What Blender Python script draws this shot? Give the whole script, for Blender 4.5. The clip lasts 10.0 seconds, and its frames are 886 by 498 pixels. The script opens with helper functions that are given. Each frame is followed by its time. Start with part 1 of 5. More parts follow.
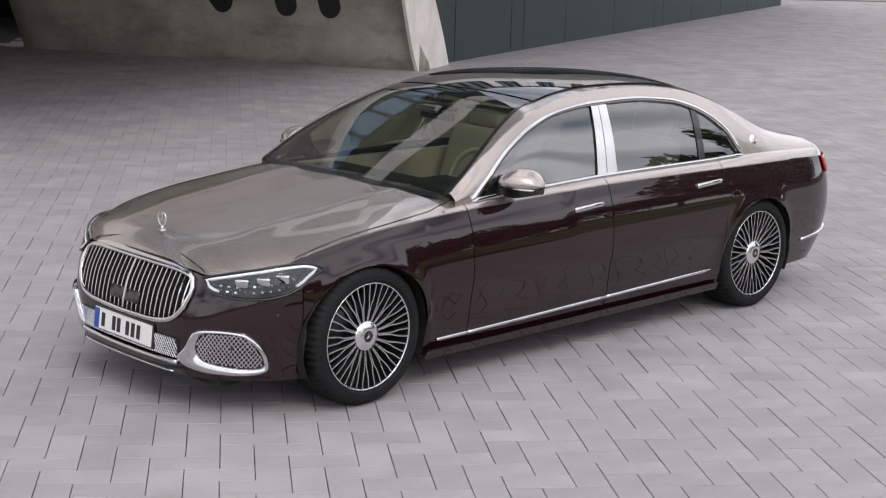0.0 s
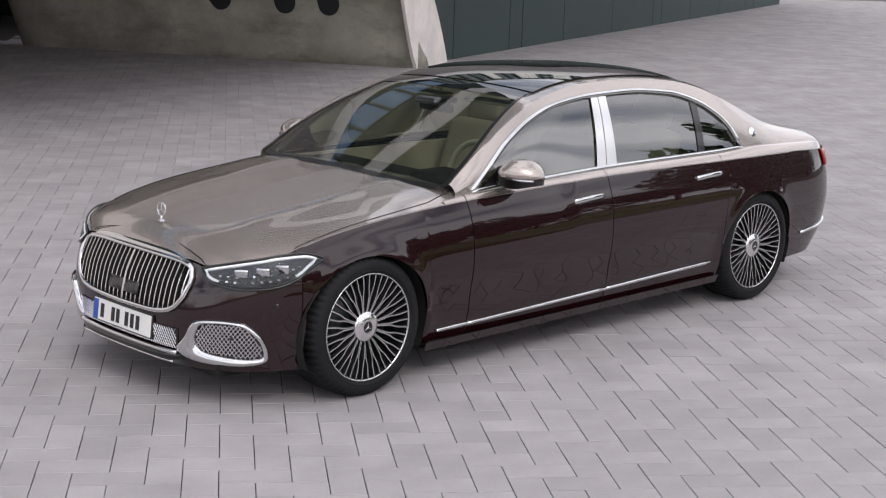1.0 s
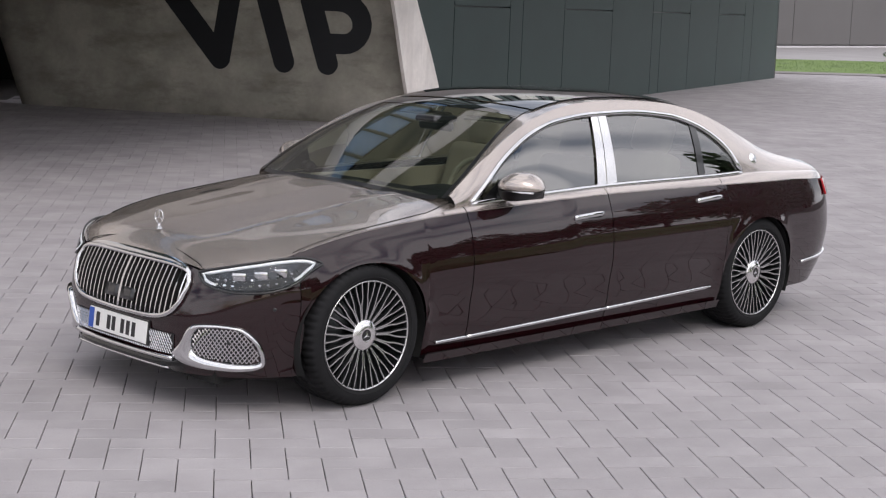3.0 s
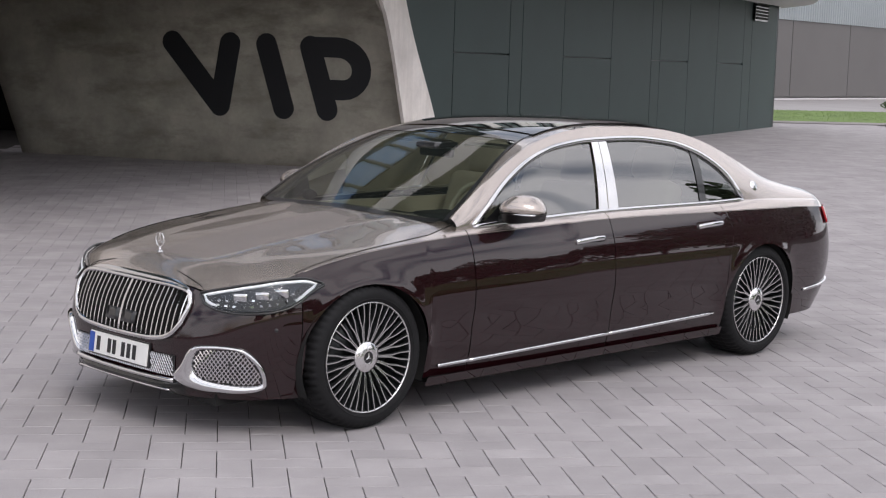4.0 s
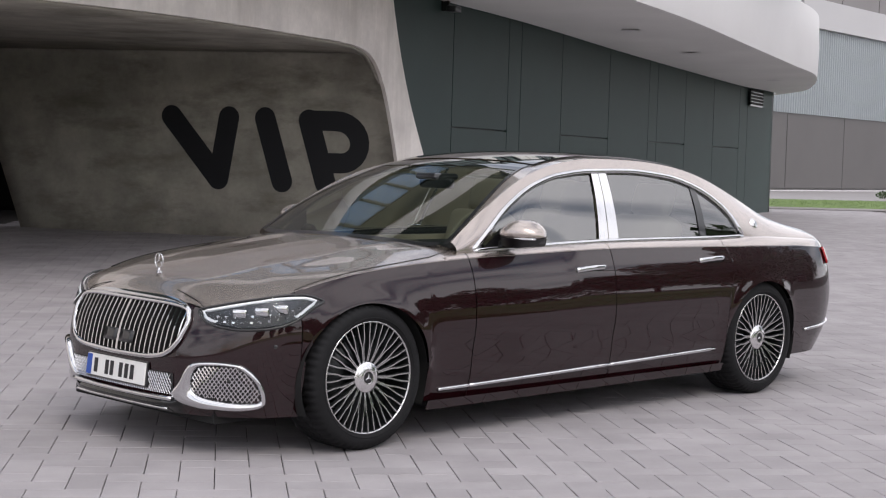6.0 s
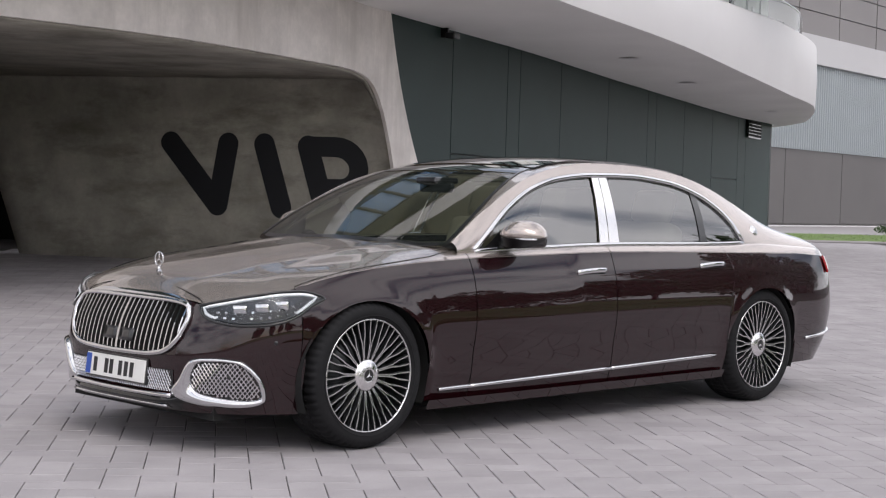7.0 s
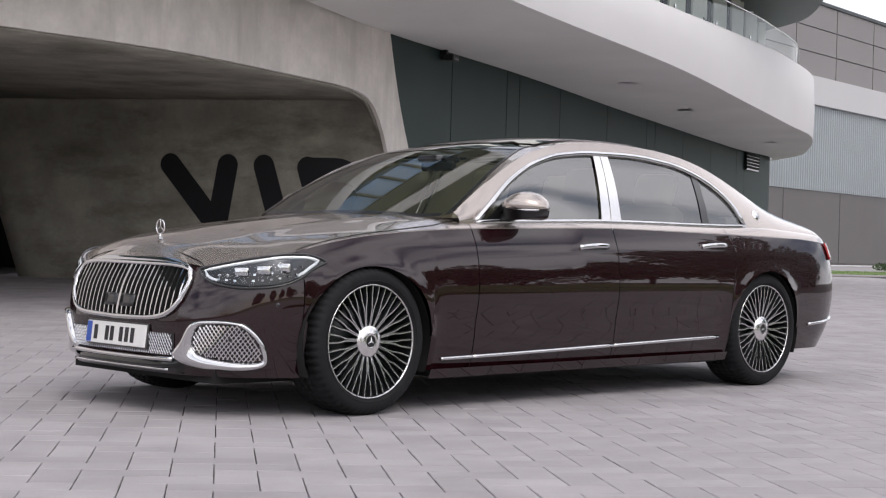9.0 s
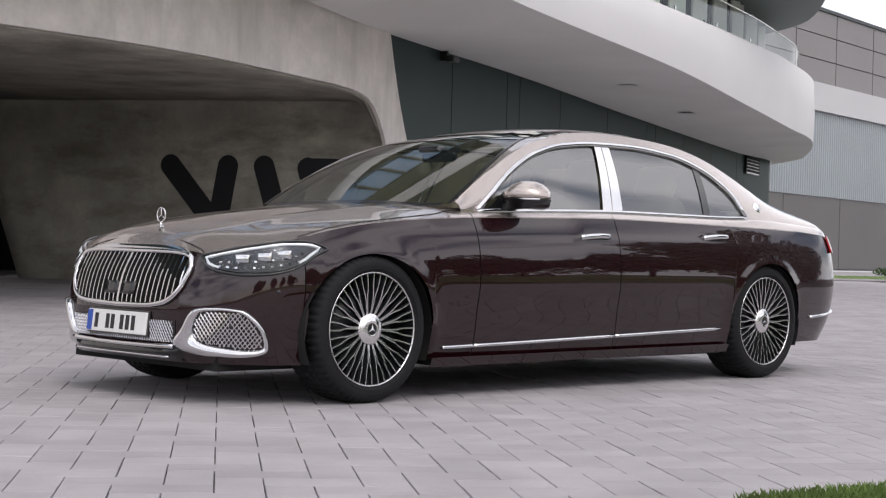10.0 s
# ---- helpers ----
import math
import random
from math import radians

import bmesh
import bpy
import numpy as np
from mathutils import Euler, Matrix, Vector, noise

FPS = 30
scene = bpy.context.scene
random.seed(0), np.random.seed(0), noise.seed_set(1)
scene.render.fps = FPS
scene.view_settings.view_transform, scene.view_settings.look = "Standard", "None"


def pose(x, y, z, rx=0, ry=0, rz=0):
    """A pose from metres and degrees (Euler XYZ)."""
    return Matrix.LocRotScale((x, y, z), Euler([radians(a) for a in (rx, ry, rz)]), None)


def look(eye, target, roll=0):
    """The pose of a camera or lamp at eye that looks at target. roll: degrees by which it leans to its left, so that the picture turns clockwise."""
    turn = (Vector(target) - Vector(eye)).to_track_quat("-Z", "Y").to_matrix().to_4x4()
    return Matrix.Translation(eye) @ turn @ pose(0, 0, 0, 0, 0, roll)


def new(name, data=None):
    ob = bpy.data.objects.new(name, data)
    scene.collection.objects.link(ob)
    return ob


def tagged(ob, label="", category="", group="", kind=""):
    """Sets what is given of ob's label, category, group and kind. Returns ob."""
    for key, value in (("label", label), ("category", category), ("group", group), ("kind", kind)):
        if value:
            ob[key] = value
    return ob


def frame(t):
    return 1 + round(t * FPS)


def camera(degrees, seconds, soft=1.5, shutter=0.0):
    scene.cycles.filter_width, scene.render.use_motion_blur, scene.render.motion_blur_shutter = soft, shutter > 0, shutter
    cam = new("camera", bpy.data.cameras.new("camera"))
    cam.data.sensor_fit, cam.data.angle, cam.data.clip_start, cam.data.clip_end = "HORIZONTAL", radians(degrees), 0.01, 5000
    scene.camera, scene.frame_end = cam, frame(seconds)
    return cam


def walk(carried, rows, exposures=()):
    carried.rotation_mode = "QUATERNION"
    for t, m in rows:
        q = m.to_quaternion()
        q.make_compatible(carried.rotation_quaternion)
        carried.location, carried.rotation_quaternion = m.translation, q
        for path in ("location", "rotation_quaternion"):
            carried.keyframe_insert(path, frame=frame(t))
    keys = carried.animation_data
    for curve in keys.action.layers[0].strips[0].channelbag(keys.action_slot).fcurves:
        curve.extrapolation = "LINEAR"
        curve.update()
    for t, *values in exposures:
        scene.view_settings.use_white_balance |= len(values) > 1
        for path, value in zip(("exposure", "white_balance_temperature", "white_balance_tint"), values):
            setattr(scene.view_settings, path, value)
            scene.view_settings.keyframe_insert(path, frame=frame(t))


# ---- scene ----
cam = camera(31.8, 10.0, soft=1.2)
PATH = [
    (0, (-5.103, -6.633, 2.489), (-3.734, -5.238, 2.067), 1.9),
    (0.5, (-5.107, -6.627, 2.481), (-3.736, -5.234, 2.056), 1.9),
    (1, (-5.107, -6.63, 2.435), (-3.736, -5.236, 2.014), 1.9),
    (1.5, (-5.113, -6.631, 2.358), (-3.739, -5.235, 1.949), 1.9),
    (2, (-5.111, -6.627, 2.263), (-3.734, -5.227, 1.883), 1.9),
    (2.5, (-5.113, -6.63, 2.167), (-3.732, -5.226, 1.819), 1.9),
    (3.8, (-5.12, -6.631, 1.882), (-3.728, -5.217, 1.626), 2.2),
    (4, (-5.121, -6.629, 1.863), (-3.729, -5.213, 1.62), 1.8),
    (4.5, (-5.124, -6.633, 1.768), (-3.73, -5.215, 1.557), 1.8),
    (5, (-5.124, -6.626, 1.662), (-3.727, -5.205, 1.486), 1.7),
    (5.5, (-5.126, -6.627, 1.567), (-3.728, -5.205, 1.421), 1.7),
    (7, (-5.129, -6.621, 1.26), (-3.727, -5.196, 1.193), 1.7),
    (7.5, (-5.123, -6.61, 1.163), (-3.721, -5.185, 1.113), 1.6),
    (8, (-5.125, -6.609, 1.057), (-3.722, -5.183, 1.023), 1.6),
    (8.5, (-5.126, -6.605, 0.962), (-3.723, -5.18, 0.941), 1.6),
    (9, (-5.124, -6.603, 0.857), (-3.721, -5.178, 0.85), 1.6),
    (9.5, (-5.124, -6.601, 0.785), (-3.72, -5.176, 0.787), 1.6),
    (10, (-5.118, -6.59, 0.762), (-3.715, -5.165, 0.764), 1.6),
]
walk(cam, [(t, look(eye, target, roll)) for t, eye, target, roll in PATH], [(0, 0.25, 6420, 11.5), (10, 0.25, 6420, 11.5)])

# ---- light ----
world = bpy.data.worlds.new("sky")
scene.world = world
world.use_nodes = True
wn, wl = world.node_tree.nodes, world.node_tree.links
wn.clear()
SUN_EL, SUN_AZ = radians(38), radians(205)
sky = wn.new("ShaderNodeTexSky")
sky.sky_type, sky.sun_disc = "NISHITA", False
sky.sun_elevation, sky.sun_rotation = SUN_EL, SUN_AZ
sky.air_density, sky.dust_density = 1.0, 2.0
coord = wn.new("ShaderNodeTexCoord")
stretch = wn.new("ShaderNodeMapping")
stretch.inputs["Scale"].default_value = (1.6, 1.6, 5.0)
cloud = wn.new("ShaderNodeTexNoise")
cloud.inputs["Scale"].default_value, cloud.inputs["Detail"].default_value = 1.7, 7
cover = wn.new("ShaderNodeValToRGB")
cover.color_ramp.elements[0].position, cover.color_ramp.elements[1].position = 0.32, 0.55
mixer = wn.new("ShaderNodeMix")
mixer.data_type = "RGBA"
mixer.inputs["B"].default_value = (14.2, 14.0, 14.5, 1)
back = wn.new("ShaderNodeBackground")
back.inputs["Strength"].default_value = 0.095
wout = wn.new("ShaderNodeOutputWorld")
wl.new(coord.outputs["Generated"], stretch.inputs["Vector"])
wl.new(stretch.outputs["Vector"], cloud.inputs["Vector"])
wl.new(cloud.outputs["Fac"], cover.inputs["Fac"])
wl.new(cover.outputs["Color"], mixer.inputs["Factor"])
wl.new(sky.outputs["Color"], mixer.inputs["A"])
wl.new(mixer.outputs["Result"], back.inputs["Color"])
wl.new(back.outputs["Background"], wout.inputs["Surface"])
sun_data = bpy.data.lights.new("sun", "SUN")
sun_data.energy, sun_data.angle, sun_data.color = 0.8, radians(22), (1.0, 0.95, 0.89)
sun = new("sun", sun_data)
sun.matrix_world = look((-8, -20, 22), (0, 0, 0))


# ---- materials ----
def material(name, colour, rough=0.5, metal=0.0, coat=0.0, spread=0.0, scale=8.0, bump=0.0, grain=120.0, stain=None, stain_scale=0.6, streak=(1, 1, 1), coat_ior=1.5):
    """A surface with two scales of variation: broad stains and fine grain, with a bump."""
    m = bpy.data.materials.new(name)
    m.use_nodes = True
    n, l = m.node_tree.nodes, m.node_tree.links
    p = n["Principled BSDF"]
    p.inputs["Base Color"].default_value = (*colour, 1)
    p.inputs["Roughness"].default_value, p.inputs["Metallic"].default_value = rough, metal
    p.inputs["Coat Weight"].default_value, p.inputs["Coat Roughness"].default_value = coat, 0.015
    p.inputs["Coat IOR"].default_value = coat_ior
    if coat == 1.0:
        p.inputs["Specular IOR Level"].default_value = 0.08
    if spread or bump:
        tc = n.new("ShaderNodeTexCoord")
        big, small = n.new("ShaderNodeTexNoise"), n.new("ShaderNodeTexNoise")
        big.inputs["Scale"].default_value, big.inputs["Detail"].default_value = scale, 6
        small.inputs["Scale"].default_value, small.inputs["Detail"].default_value = grain, 4
        for node in (big, small):
            l.new(tc.outputs["Object"], node.inputs["Vector"])
        if spread:
            ramp = n.new("ShaderNodeMapRange")
            ramp.inputs["From Min"].default_value, ramp.inputs["From Max"].default_value = 0.3, 0.7
            ramp.inputs["To Min"].default_value, ramp.inputs["To Max"].default_value = 1 - spread, 1 + spread
            l.new(big.outputs["Fac"], ramp.inputs["Value"])
            fine = n.new("ShaderNodeMapRange")
            fine.inputs["To Min"].default_value, fine.inputs["To Max"].default_value = 1 - spread * 0.6, 1 + spread * 0.6
            l.new(small.outputs["Fac"], fine.inputs["Value"])
            both = n.new("ShaderNodeMath")
            both.operation = "MULTIPLY"
            l.new(ramp.outputs["Result"], both.inputs[0])
            l.new(fine.outputs["Result"], both.inputs[1])
            tint = n.new("ShaderNodeVectorMath")
            tint.operation = "SCALE"
            tint.inputs[0].default_value = colour
            l.new(both.outputs["Value"], tint.inputs["Scale"])
            source = tint.outputs["Vector"]
            if stain:
                blot = n.new("ShaderNodeTexNoise")
                blot.inputs["Scale"].default_value, blot.inputs["Detail"].default_value = stain_scale, 8
                blot.inputs["Roughness"].default_value = 0.65
                drawn = n.new("ShaderNodeMapping")
                drawn.inputs["Scale"].default_value = streak
                l.new(tc.outputs["Object"], drawn.inputs["Vector"])
                l.new(drawn.outputs["Vector"], blot.inputs["Vector"])
                amount = n.new("ShaderNodeMapRange")
                amount.inputs["From Min"].default_value, amount.inputs["From Max"].default_value = 0.5, 0.72
                l.new(blot.outputs["Fac"], amount.inputs["Value"])
                blend = n.new("ShaderNodeMix")
                blend.data_type = "RGBA"
                blend.inputs["B"].default_value = (*stain, 1)
                l.new(amount.outputs["Result"], blend.inputs["Factor"])
                l.new(source, blend.inputs["A"])
                source = blend.outputs["Result"]
            l.new(source, p.inputs["Base Color"])
        if bump:
            b = n.new("ShaderNodeBump")
            b.inputs["Strength"].default_value, b.inputs["Distance"].default_value = bump, 0.004
            l.new(small.outputs["Fac"], b.inputs["Height"])
            l.new(b.outputs["Normal"], p.inputs["Normal"])
    return m


def pane_glass(name, tint, ior=1.5):
    """Thin tinted glass: clear through, mirror by Fresnel."""
    m = bpy.data.materials.new(name)
    m.use_nodes = True
    n, l = m.node_tree.nodes, m.node_tree.links
    n.clear()
    clear, gloss = n.new("ShaderNodeBsdfTransparent"), n.new("ShaderNodeBsdfGlossy")
    clear.inputs["Color"].default_value = (*tint, 1)
    gloss.inputs["Roughness"].default_value = 0.01
    fresnel, mix, out = n.new("ShaderNodeFresnel"), n.new("ShaderNodeMixShader"), n.new("ShaderNodeOutputMaterial")
    fresnel.inputs["IOR"].default_value = ior
    l.new(fresnel.outputs["Fac"], mix.inputs["Fac"])
    l.new(clear.outputs["BSDF"], mix.inputs[1])
    l.new(gloss.outputs["BSDF"], mix.inputs[2])
    l.new(mix.outputs["Shader"], out.inputs["Surface"])
    return m


def vary(m, amount):
    """Let each separate piece differ in tone."""
    n, l = m.node_tree.nodes, m.node_tree.links
    p = n["Principled BSDF"]
    source = p.inputs["Base Color"].links[0].from_socket
    info, geo = n.new("ShaderNodeObjectInfo"), n.new("ShaderNodeNewGeometry")
    add, wrap = n.new("ShaderNodeMath"), n.new("ShaderNodeMath")
    add.operation, wrap.operation = "ADD", "FRACT"
    l.new(info.outputs["Random"], add.inputs[0])
    l.new(geo.outputs["Random Per Island"], add.inputs[1])
    l.new(add.outputs["Value"], wrap.inputs[0])
    span = n.new("ShaderNodeMapRange")
    span.inputs["To Min"].default_value, span.inputs["To Max"].default_value = 1 - amount, 1 + amount
    l.new(wrap.outputs["Value"], span.inputs["Value"])
    tint = n.new("ShaderNodeVectorMath")
    tint.operation = "SCALE"
    l.new(source, tint.inputs[0])
    l.new(span.outputs["Result"], tint.inputs["Scale"])
    l.new(tint.outputs["Vector"], p.inputs["Base Color"])
    return m


MAROON = material("maroon_paint", (0.0105, 0.0008, 0.0020), 0.45, 0.0, 1.0, coat_ior=1.55)
BEIGE = material("champagne_paint", (0.435, 0.385, 0.355), 0.27, 0.75, 1.0)
CHROME = material("chrome", (0.66, 0.66, 0.67), 0.07, 1.0)
SATIN = material("brushed_aluminium", (0.80, 0.79, 0.79), 0.22, 1.0)
RIM_FACE = material("machined_alloy", (0.62, 0.62, 0.62), 0.25, 1.0)
RIM_DARK = material("dark_alloy", (0.03, 0.033, 0.035), 0.4, 0.6)
RUBBER = material("tyre_rubber", (0.009, 0.009, 0.010), 0.75, spread=0.15, scale=20, bump=0.3, grain=300)
RUBBER.node_tree.nodes["Principled BSDF"].inputs["Specular IOR Level"].default_value = 0.25
BLACK = material("black_trim", (0.008, 0.008, 0.009), 0.3, 0.0, 0.5)
MATT_BLACK = material("underbody", (0.006, 0.006, 0.006), 0.9)
SEAM = material("shut_line", (0.004, 0.003, 0.003), 0.9)
ROOF_GLASS = material("black_roof_glass", (0.004, 0.005, 0.005), 0.03, 0.0, 1.0)
GLASS = pane_glass("windscreen_glass", (0.76, 0.88, 0.81), 2.4)
SIDE_GLASS = pane_glass("side_glass", (0.30, 0.34, 0.33), 3.0)
LAMP_GLASS = pane_glass("lamp_glass", (0.95, 0.97, 0.98), 1.25)
CREAM = material("cream_leather", (0.50, 0.45, 0.35), 0.5, spread=0.06, scale=10, bump=0.2, grain=200)
DASH = material("dark_dashboard", (0.012, 0.011, 0.012), 0.6, spread=0.1, scale=12, bump=0.2, grain=200)
LAMP_INNER = material("lamp_reflector", (0.07, 0.072, 0.078), 0.3, 1.0)
LAMP_WHITE = material("lamp_light_guide", (0.85, 0.87, 0.9), 0.3)
RED_LAMP = material("red_lamp", (0.32, 0.010, 0.014), 0.08, 0.0, 1.0)
PLATE_WHITE = material("plate_white", (0.75, 0.75, 0.73), 0.4)
PLATE_BLUE = material("plate_blue", (0.015, 0.07, 0.36), 0.4)
INK = material("plate_ink", (0.01, 0.01, 0.012), 0.5)
CONCRETE = material("board_marked_concrete", (0.375, 0.355, 0.305), 0.8, spread=0.24, scale=1.6, bump=0.6, grain=14, stain=(0.20, 0.188, 0.155), stain_scale=1.0, streak=(1, 1, 2.6))
PALE_CONCRETE = material("pale_concrete", (0.78, 0.735, 0.695), 0.75, spread=0.13, scale=2.2, bump=0.3, grain=18, stain=(0.58, 0.54, 0.50), stain_scale=1.5, streak=(1, 1, 0.14))
WHITE_RENDER = material("white_render", (0.66, 0.645, 0.645), 0.6, spread=0.03, scale=0.5, bump=0.1, grain=30)
SOFFIT_GREY = material("grey_soffit", (0.76, 0.75, 0.735), 0.7, spread=0.05, scale=0.6)
PANEL_GREEN = material("dark_green_panel", (0.016, 0.035, 0.032), 0.6, spread=0.10, scale=0.8, grain=30)
SIGN_INK = material("black_wall_paint", (0.006, 0.007, 0.010), 0.55)
# near-black base colour paints in the darkness inside the passage
PASSAGE_SHADE = material("painted_passage_shade", (0.006, 0.006, 0.006), 0.9)
HALL_DARK = material("brown_grey_cladding", (0.115, 0.108, 0.106), 0.6, spread=0.05, scale=0.3)
HALL_LIGHT = material("corrugated_metal", (0.31, 0.34, 0.36), 0.4, 0.3, spread=0.03, scale=0.4)
HALL_WHITE = material("white_metal_band", (0.50, 0.49, 0.50), 0.5, spread=0.02, scale=0.2)
HALL_MID = material("taupe_cladding", (0.22, 0.205, 0.205), 0.55, spread=0.04, scale=0.2)
FRAME_DARK = material("dark_frame", (0.02, 0.025, 0.025), 0.4)
WINDOW_GLASS = material("building_glass", (0.10, 0.14, 0.13), 0.05, 0.0, 0.6)
FACADE_DARK = material("dark_green_facade", (0.012, 0.022, 0.019), 0.85, spread=0.1, scale=0.8)
SLAB_GREY = material("grey_green_slab", (0.21, 0.235, 0.23), 0.7, spread=0.06, scale=0.5)
PATH_GREY = material("grey_path", (0.30, 0.285, 0.285), 0.85, spread=0.08, scale=0.4)
BALUSTRADE = pane_glass("balustrade_glass", (0.90, 0.95, 0.92), 1.14)
# blue base colour paints in the sky that this glazing mirrors
SKY_PAINTED_GLASS = material("glazing_painted_sky", (0.14, 0.27, 0.46), 0.25, 0.0, 0.5)
CURTAIN = material("pale_blind", (0.80, 0.79, 0.75), 0.8, spread=0.05, scale=3)
PAVER = vary(material("grey_paver", (0.335, 0.314, 0.322), 0.85, spread=0.12, scale=2.2, bump=0.5, grain=90, stain=(0.285, 0.266, 0.272), stain_scale=0.9), 0.07)
JOINT = material("joint_sand", (0.06, 0.054, 0.05), 0.95, spread=0.2, scale=6, bump=0.5, grain=120)
GRASS = vary(material("lawn_green", (0.105, 0.165, 0.035), 0.8, spread=0.3, scale=1.5, grain=40), 0.25)
LEAF = vary(material("tree_leaf", (0.035, 0.065, 0.018), 0.7, spread=0.3, scale=1.0), 0.35)
BARK = material("bark", (0.08, 0.06, 0.045), 0.9, spread=0.3, scale=6, bump=0.8, grain=30)


# ---- mesh helpers ----
def curve(pts):
    """A smooth monotone curve through (x, value) pairs."""
    xs, ys = np.array([p[0] for p in pts], float), np.array([p[1] for p in pts], float)
    h, d = np.diff(xs), np.diff(ys) / np.diff(xs)
    m = np.zeros(len(xs))
    m[0], m[-1] = d[0], d[-1]
    for i in range(1, len(xs) - 1):
        if d[i - 1] * d[i] > 0:
            w1, w2 = 2 * h[i] + h[i - 1], h[i] + 2 * h[i - 1]
            m[i] = (w1 + w2) / (w1 / d[i - 1] + w2 / d[i])

    def at(x):
        x = min(max(x, xs[0]), xs[-1])
        i = min(max(int(np.searchsorted(xs, x) - 1), 0), len(h) - 1)
        t = (x - xs[i]) / h[i]
        return float(ys[i] * (1 + 2 * t) * (1 - t) ** 2 + m[i] * h[i] * t * (1 - t) ** 2 + ys[i + 1] * t * t * (3 - 2 * t) + m[i + 1] * h[i] * t * t * (t - 1))
    return at


def part(name, verts, faces, mat, parent=None, label="", smooth=True, thick=0.0):
    me = bpy.data.meshes.new(name)
    me.from_pydata([tuple(v) for v in verts], [], faces)
    me.materials.append(mat)
    if smooth:
        me.polygons.foreach_set("use_smooth", [True] * len(me.polygons))
    me.update()
    ob = new(name, me)
    ob.parent = parent
    if label:
        tagged(ob, label)
    if thick:
        mod = ob.modifiers.new("thickness", "SOLIDIFY")
        mod.thickness, mod.offset = thick, -1
    return ob


def grid(rows):
    """Verts and quads of a net of rows of points."""
    n = len(rows[0])
    verts = [p for r in rows for p in r]
    faces = [(i * n + j, i * n + j + 1, (i + 1) * n + j + 1, (i + 1) * n + j) for i in range(len(rows) - 1) for j in range(n - 1)]
    return verts, faces


def merge(*shapes):
    verts, faces = [], []
    for v, f in shapes:
        k = len(verts)
        verts += list(v)
        faces += [tuple(i + k for i in q) for q in f]
    return verts, faces


def flip(shape):
    return shape[0], [tuple(reversed(q)) for q in shape[1]]


def mirrored(shape):
    return [(v[0], -v[1], v[2]) for v in shape[0]], [tuple(reversed(q)) for q in shape[1]]


def box(x0, x1, y0, y1, z0, z1):
    v = [(x, y, z) for x in (x0, x1) for y in (y0, y1) for z in (z0, z1)]
    return v, [(0, 1, 3, 2), (4, 6, 7, 5), (0, 4, 5, 1), (2, 3, 7, 6), (0, 2, 6, 4), (1, 5, 7, 3)]


def rounded(x0, x1, y0, y1, z0, z1, r=0.02, seg=3):
    """A box with rounded edges."""
    bm = bmesh.new()
    bmesh.ops.create_cube(bm, size=1)
    bmesh.ops.transform(bm, matrix=Matrix.LocRotScale(((x0 + x1) / 2, (y0 + y1) / 2, (z0 + z1) / 2), None, (x1 - x0, y1 - y0, z1 - z0)), verts=bm.verts)
    bmesh.ops.bevel(bm, geom=bm.edges[:], offset=r, segments=seg, affect="EDGES", profile=0.5)
    bm.verts.index_update()
    out = [tuple(v.co) for v in bm.verts], [tuple(v.index for v in f.verts) for f in bm.faces]
    bm.free()
    return out


def moved(shape, m):
    return [tuple(m @ Vector(v)) for v in shape[0]], shape[1]


def tube(path, r, sides=8, closed=False, flat=1.0, up=(0, 0, 1)):
    """A round or flattened bar along a path."""
    pts = [Vector(p) for p in path]
    n, rows = len(pts), []
    for i, p in enumerate(pts):
        a = pts[(i - 1) % n] if closed or i else p
        b = pts[(i + 1) % n] if closed or i < n - 1 else p
        t = (b - a).normalized()
        s = t.cross(Vector(up))
        s = s.normalized() if s.length > 1e-4 else t.orthogonal().normalized()
        u = s.cross(t)
        rows.append([tuple(p + s * (r * flat * math.cos(2 * math.pi * k / sides)) + u * (r * math.sin(2 * math.pi * k / sides))) for k in range(sides)])
    verts = [q for row in rows for q in row]
    faces = []
    for i in range(n if closed else n - 1):
        for k in range(sides):
            j, k2 = (i + 1) % n, (k + 1) % sides
            faces.append((i * sides + k, i * sides + k2, j * sides + k2, j * sides + k))
    if not closed:
        faces += [tuple(reversed(range(sides))), tuple((n - 1) * sides + k for k in range(sides))]
    return verts, faces


def lathe(profile, seg=64):
    """A profile of (radius, y) turned round the y axis."""
    rows = [[(r * math.cos(2 * math.pi * k / seg), y, r * math.sin(2 * math.pi * k / seg)) for k in range(seg + 1)] for r, y in profile]
    return grid(rows)


def thing(name, label, category, at=(0, 0, 0), kind="", group=""):
    ob = new(name)
    ob.location = at
    return tagged(ob, label, category, group, kind)


def lin(a, b, n):
    return [a + (b - a) * i / (n - 1) for i in range(n)]


# ---- the site: ground, building, hall ----
EYE, AHEAD, RIGHT = Vector((-5.1, -6.6)), Vector((0.70, 0.714)), Vector((0.714, -0.70))


def site(lat, dep, z=0.0):
    """A point by its distance to the side of and along the main axis of the forecourt."""
    p = EYE + AHEAD * dep + RIGHT * lat
    return (p.x, p.y, z)


def ground_z(x, y):
    """The forecourt is level under the car and rises a hand's width towards the building."""
    t = min(max(((x - 3.5) * 0.62 + (y - 1.0) * 0.78) / 15.0, 0), 1)
    return 0.13 * t * t * (3 - 2 * t)


def build_ground():
    xs = [-3000, -800, -200, -60] + lin(-30, 60, 61) + [90, 200, 800, 3000]
    rows = [[(x, y, ground_z(x, y) - 0.012) for y in xs] for x in xs]
    tagged(part("ground", *flip(grid(rows)), JOINT), "sandy joint bed of the paved forecourt", "ground", kind="structure")


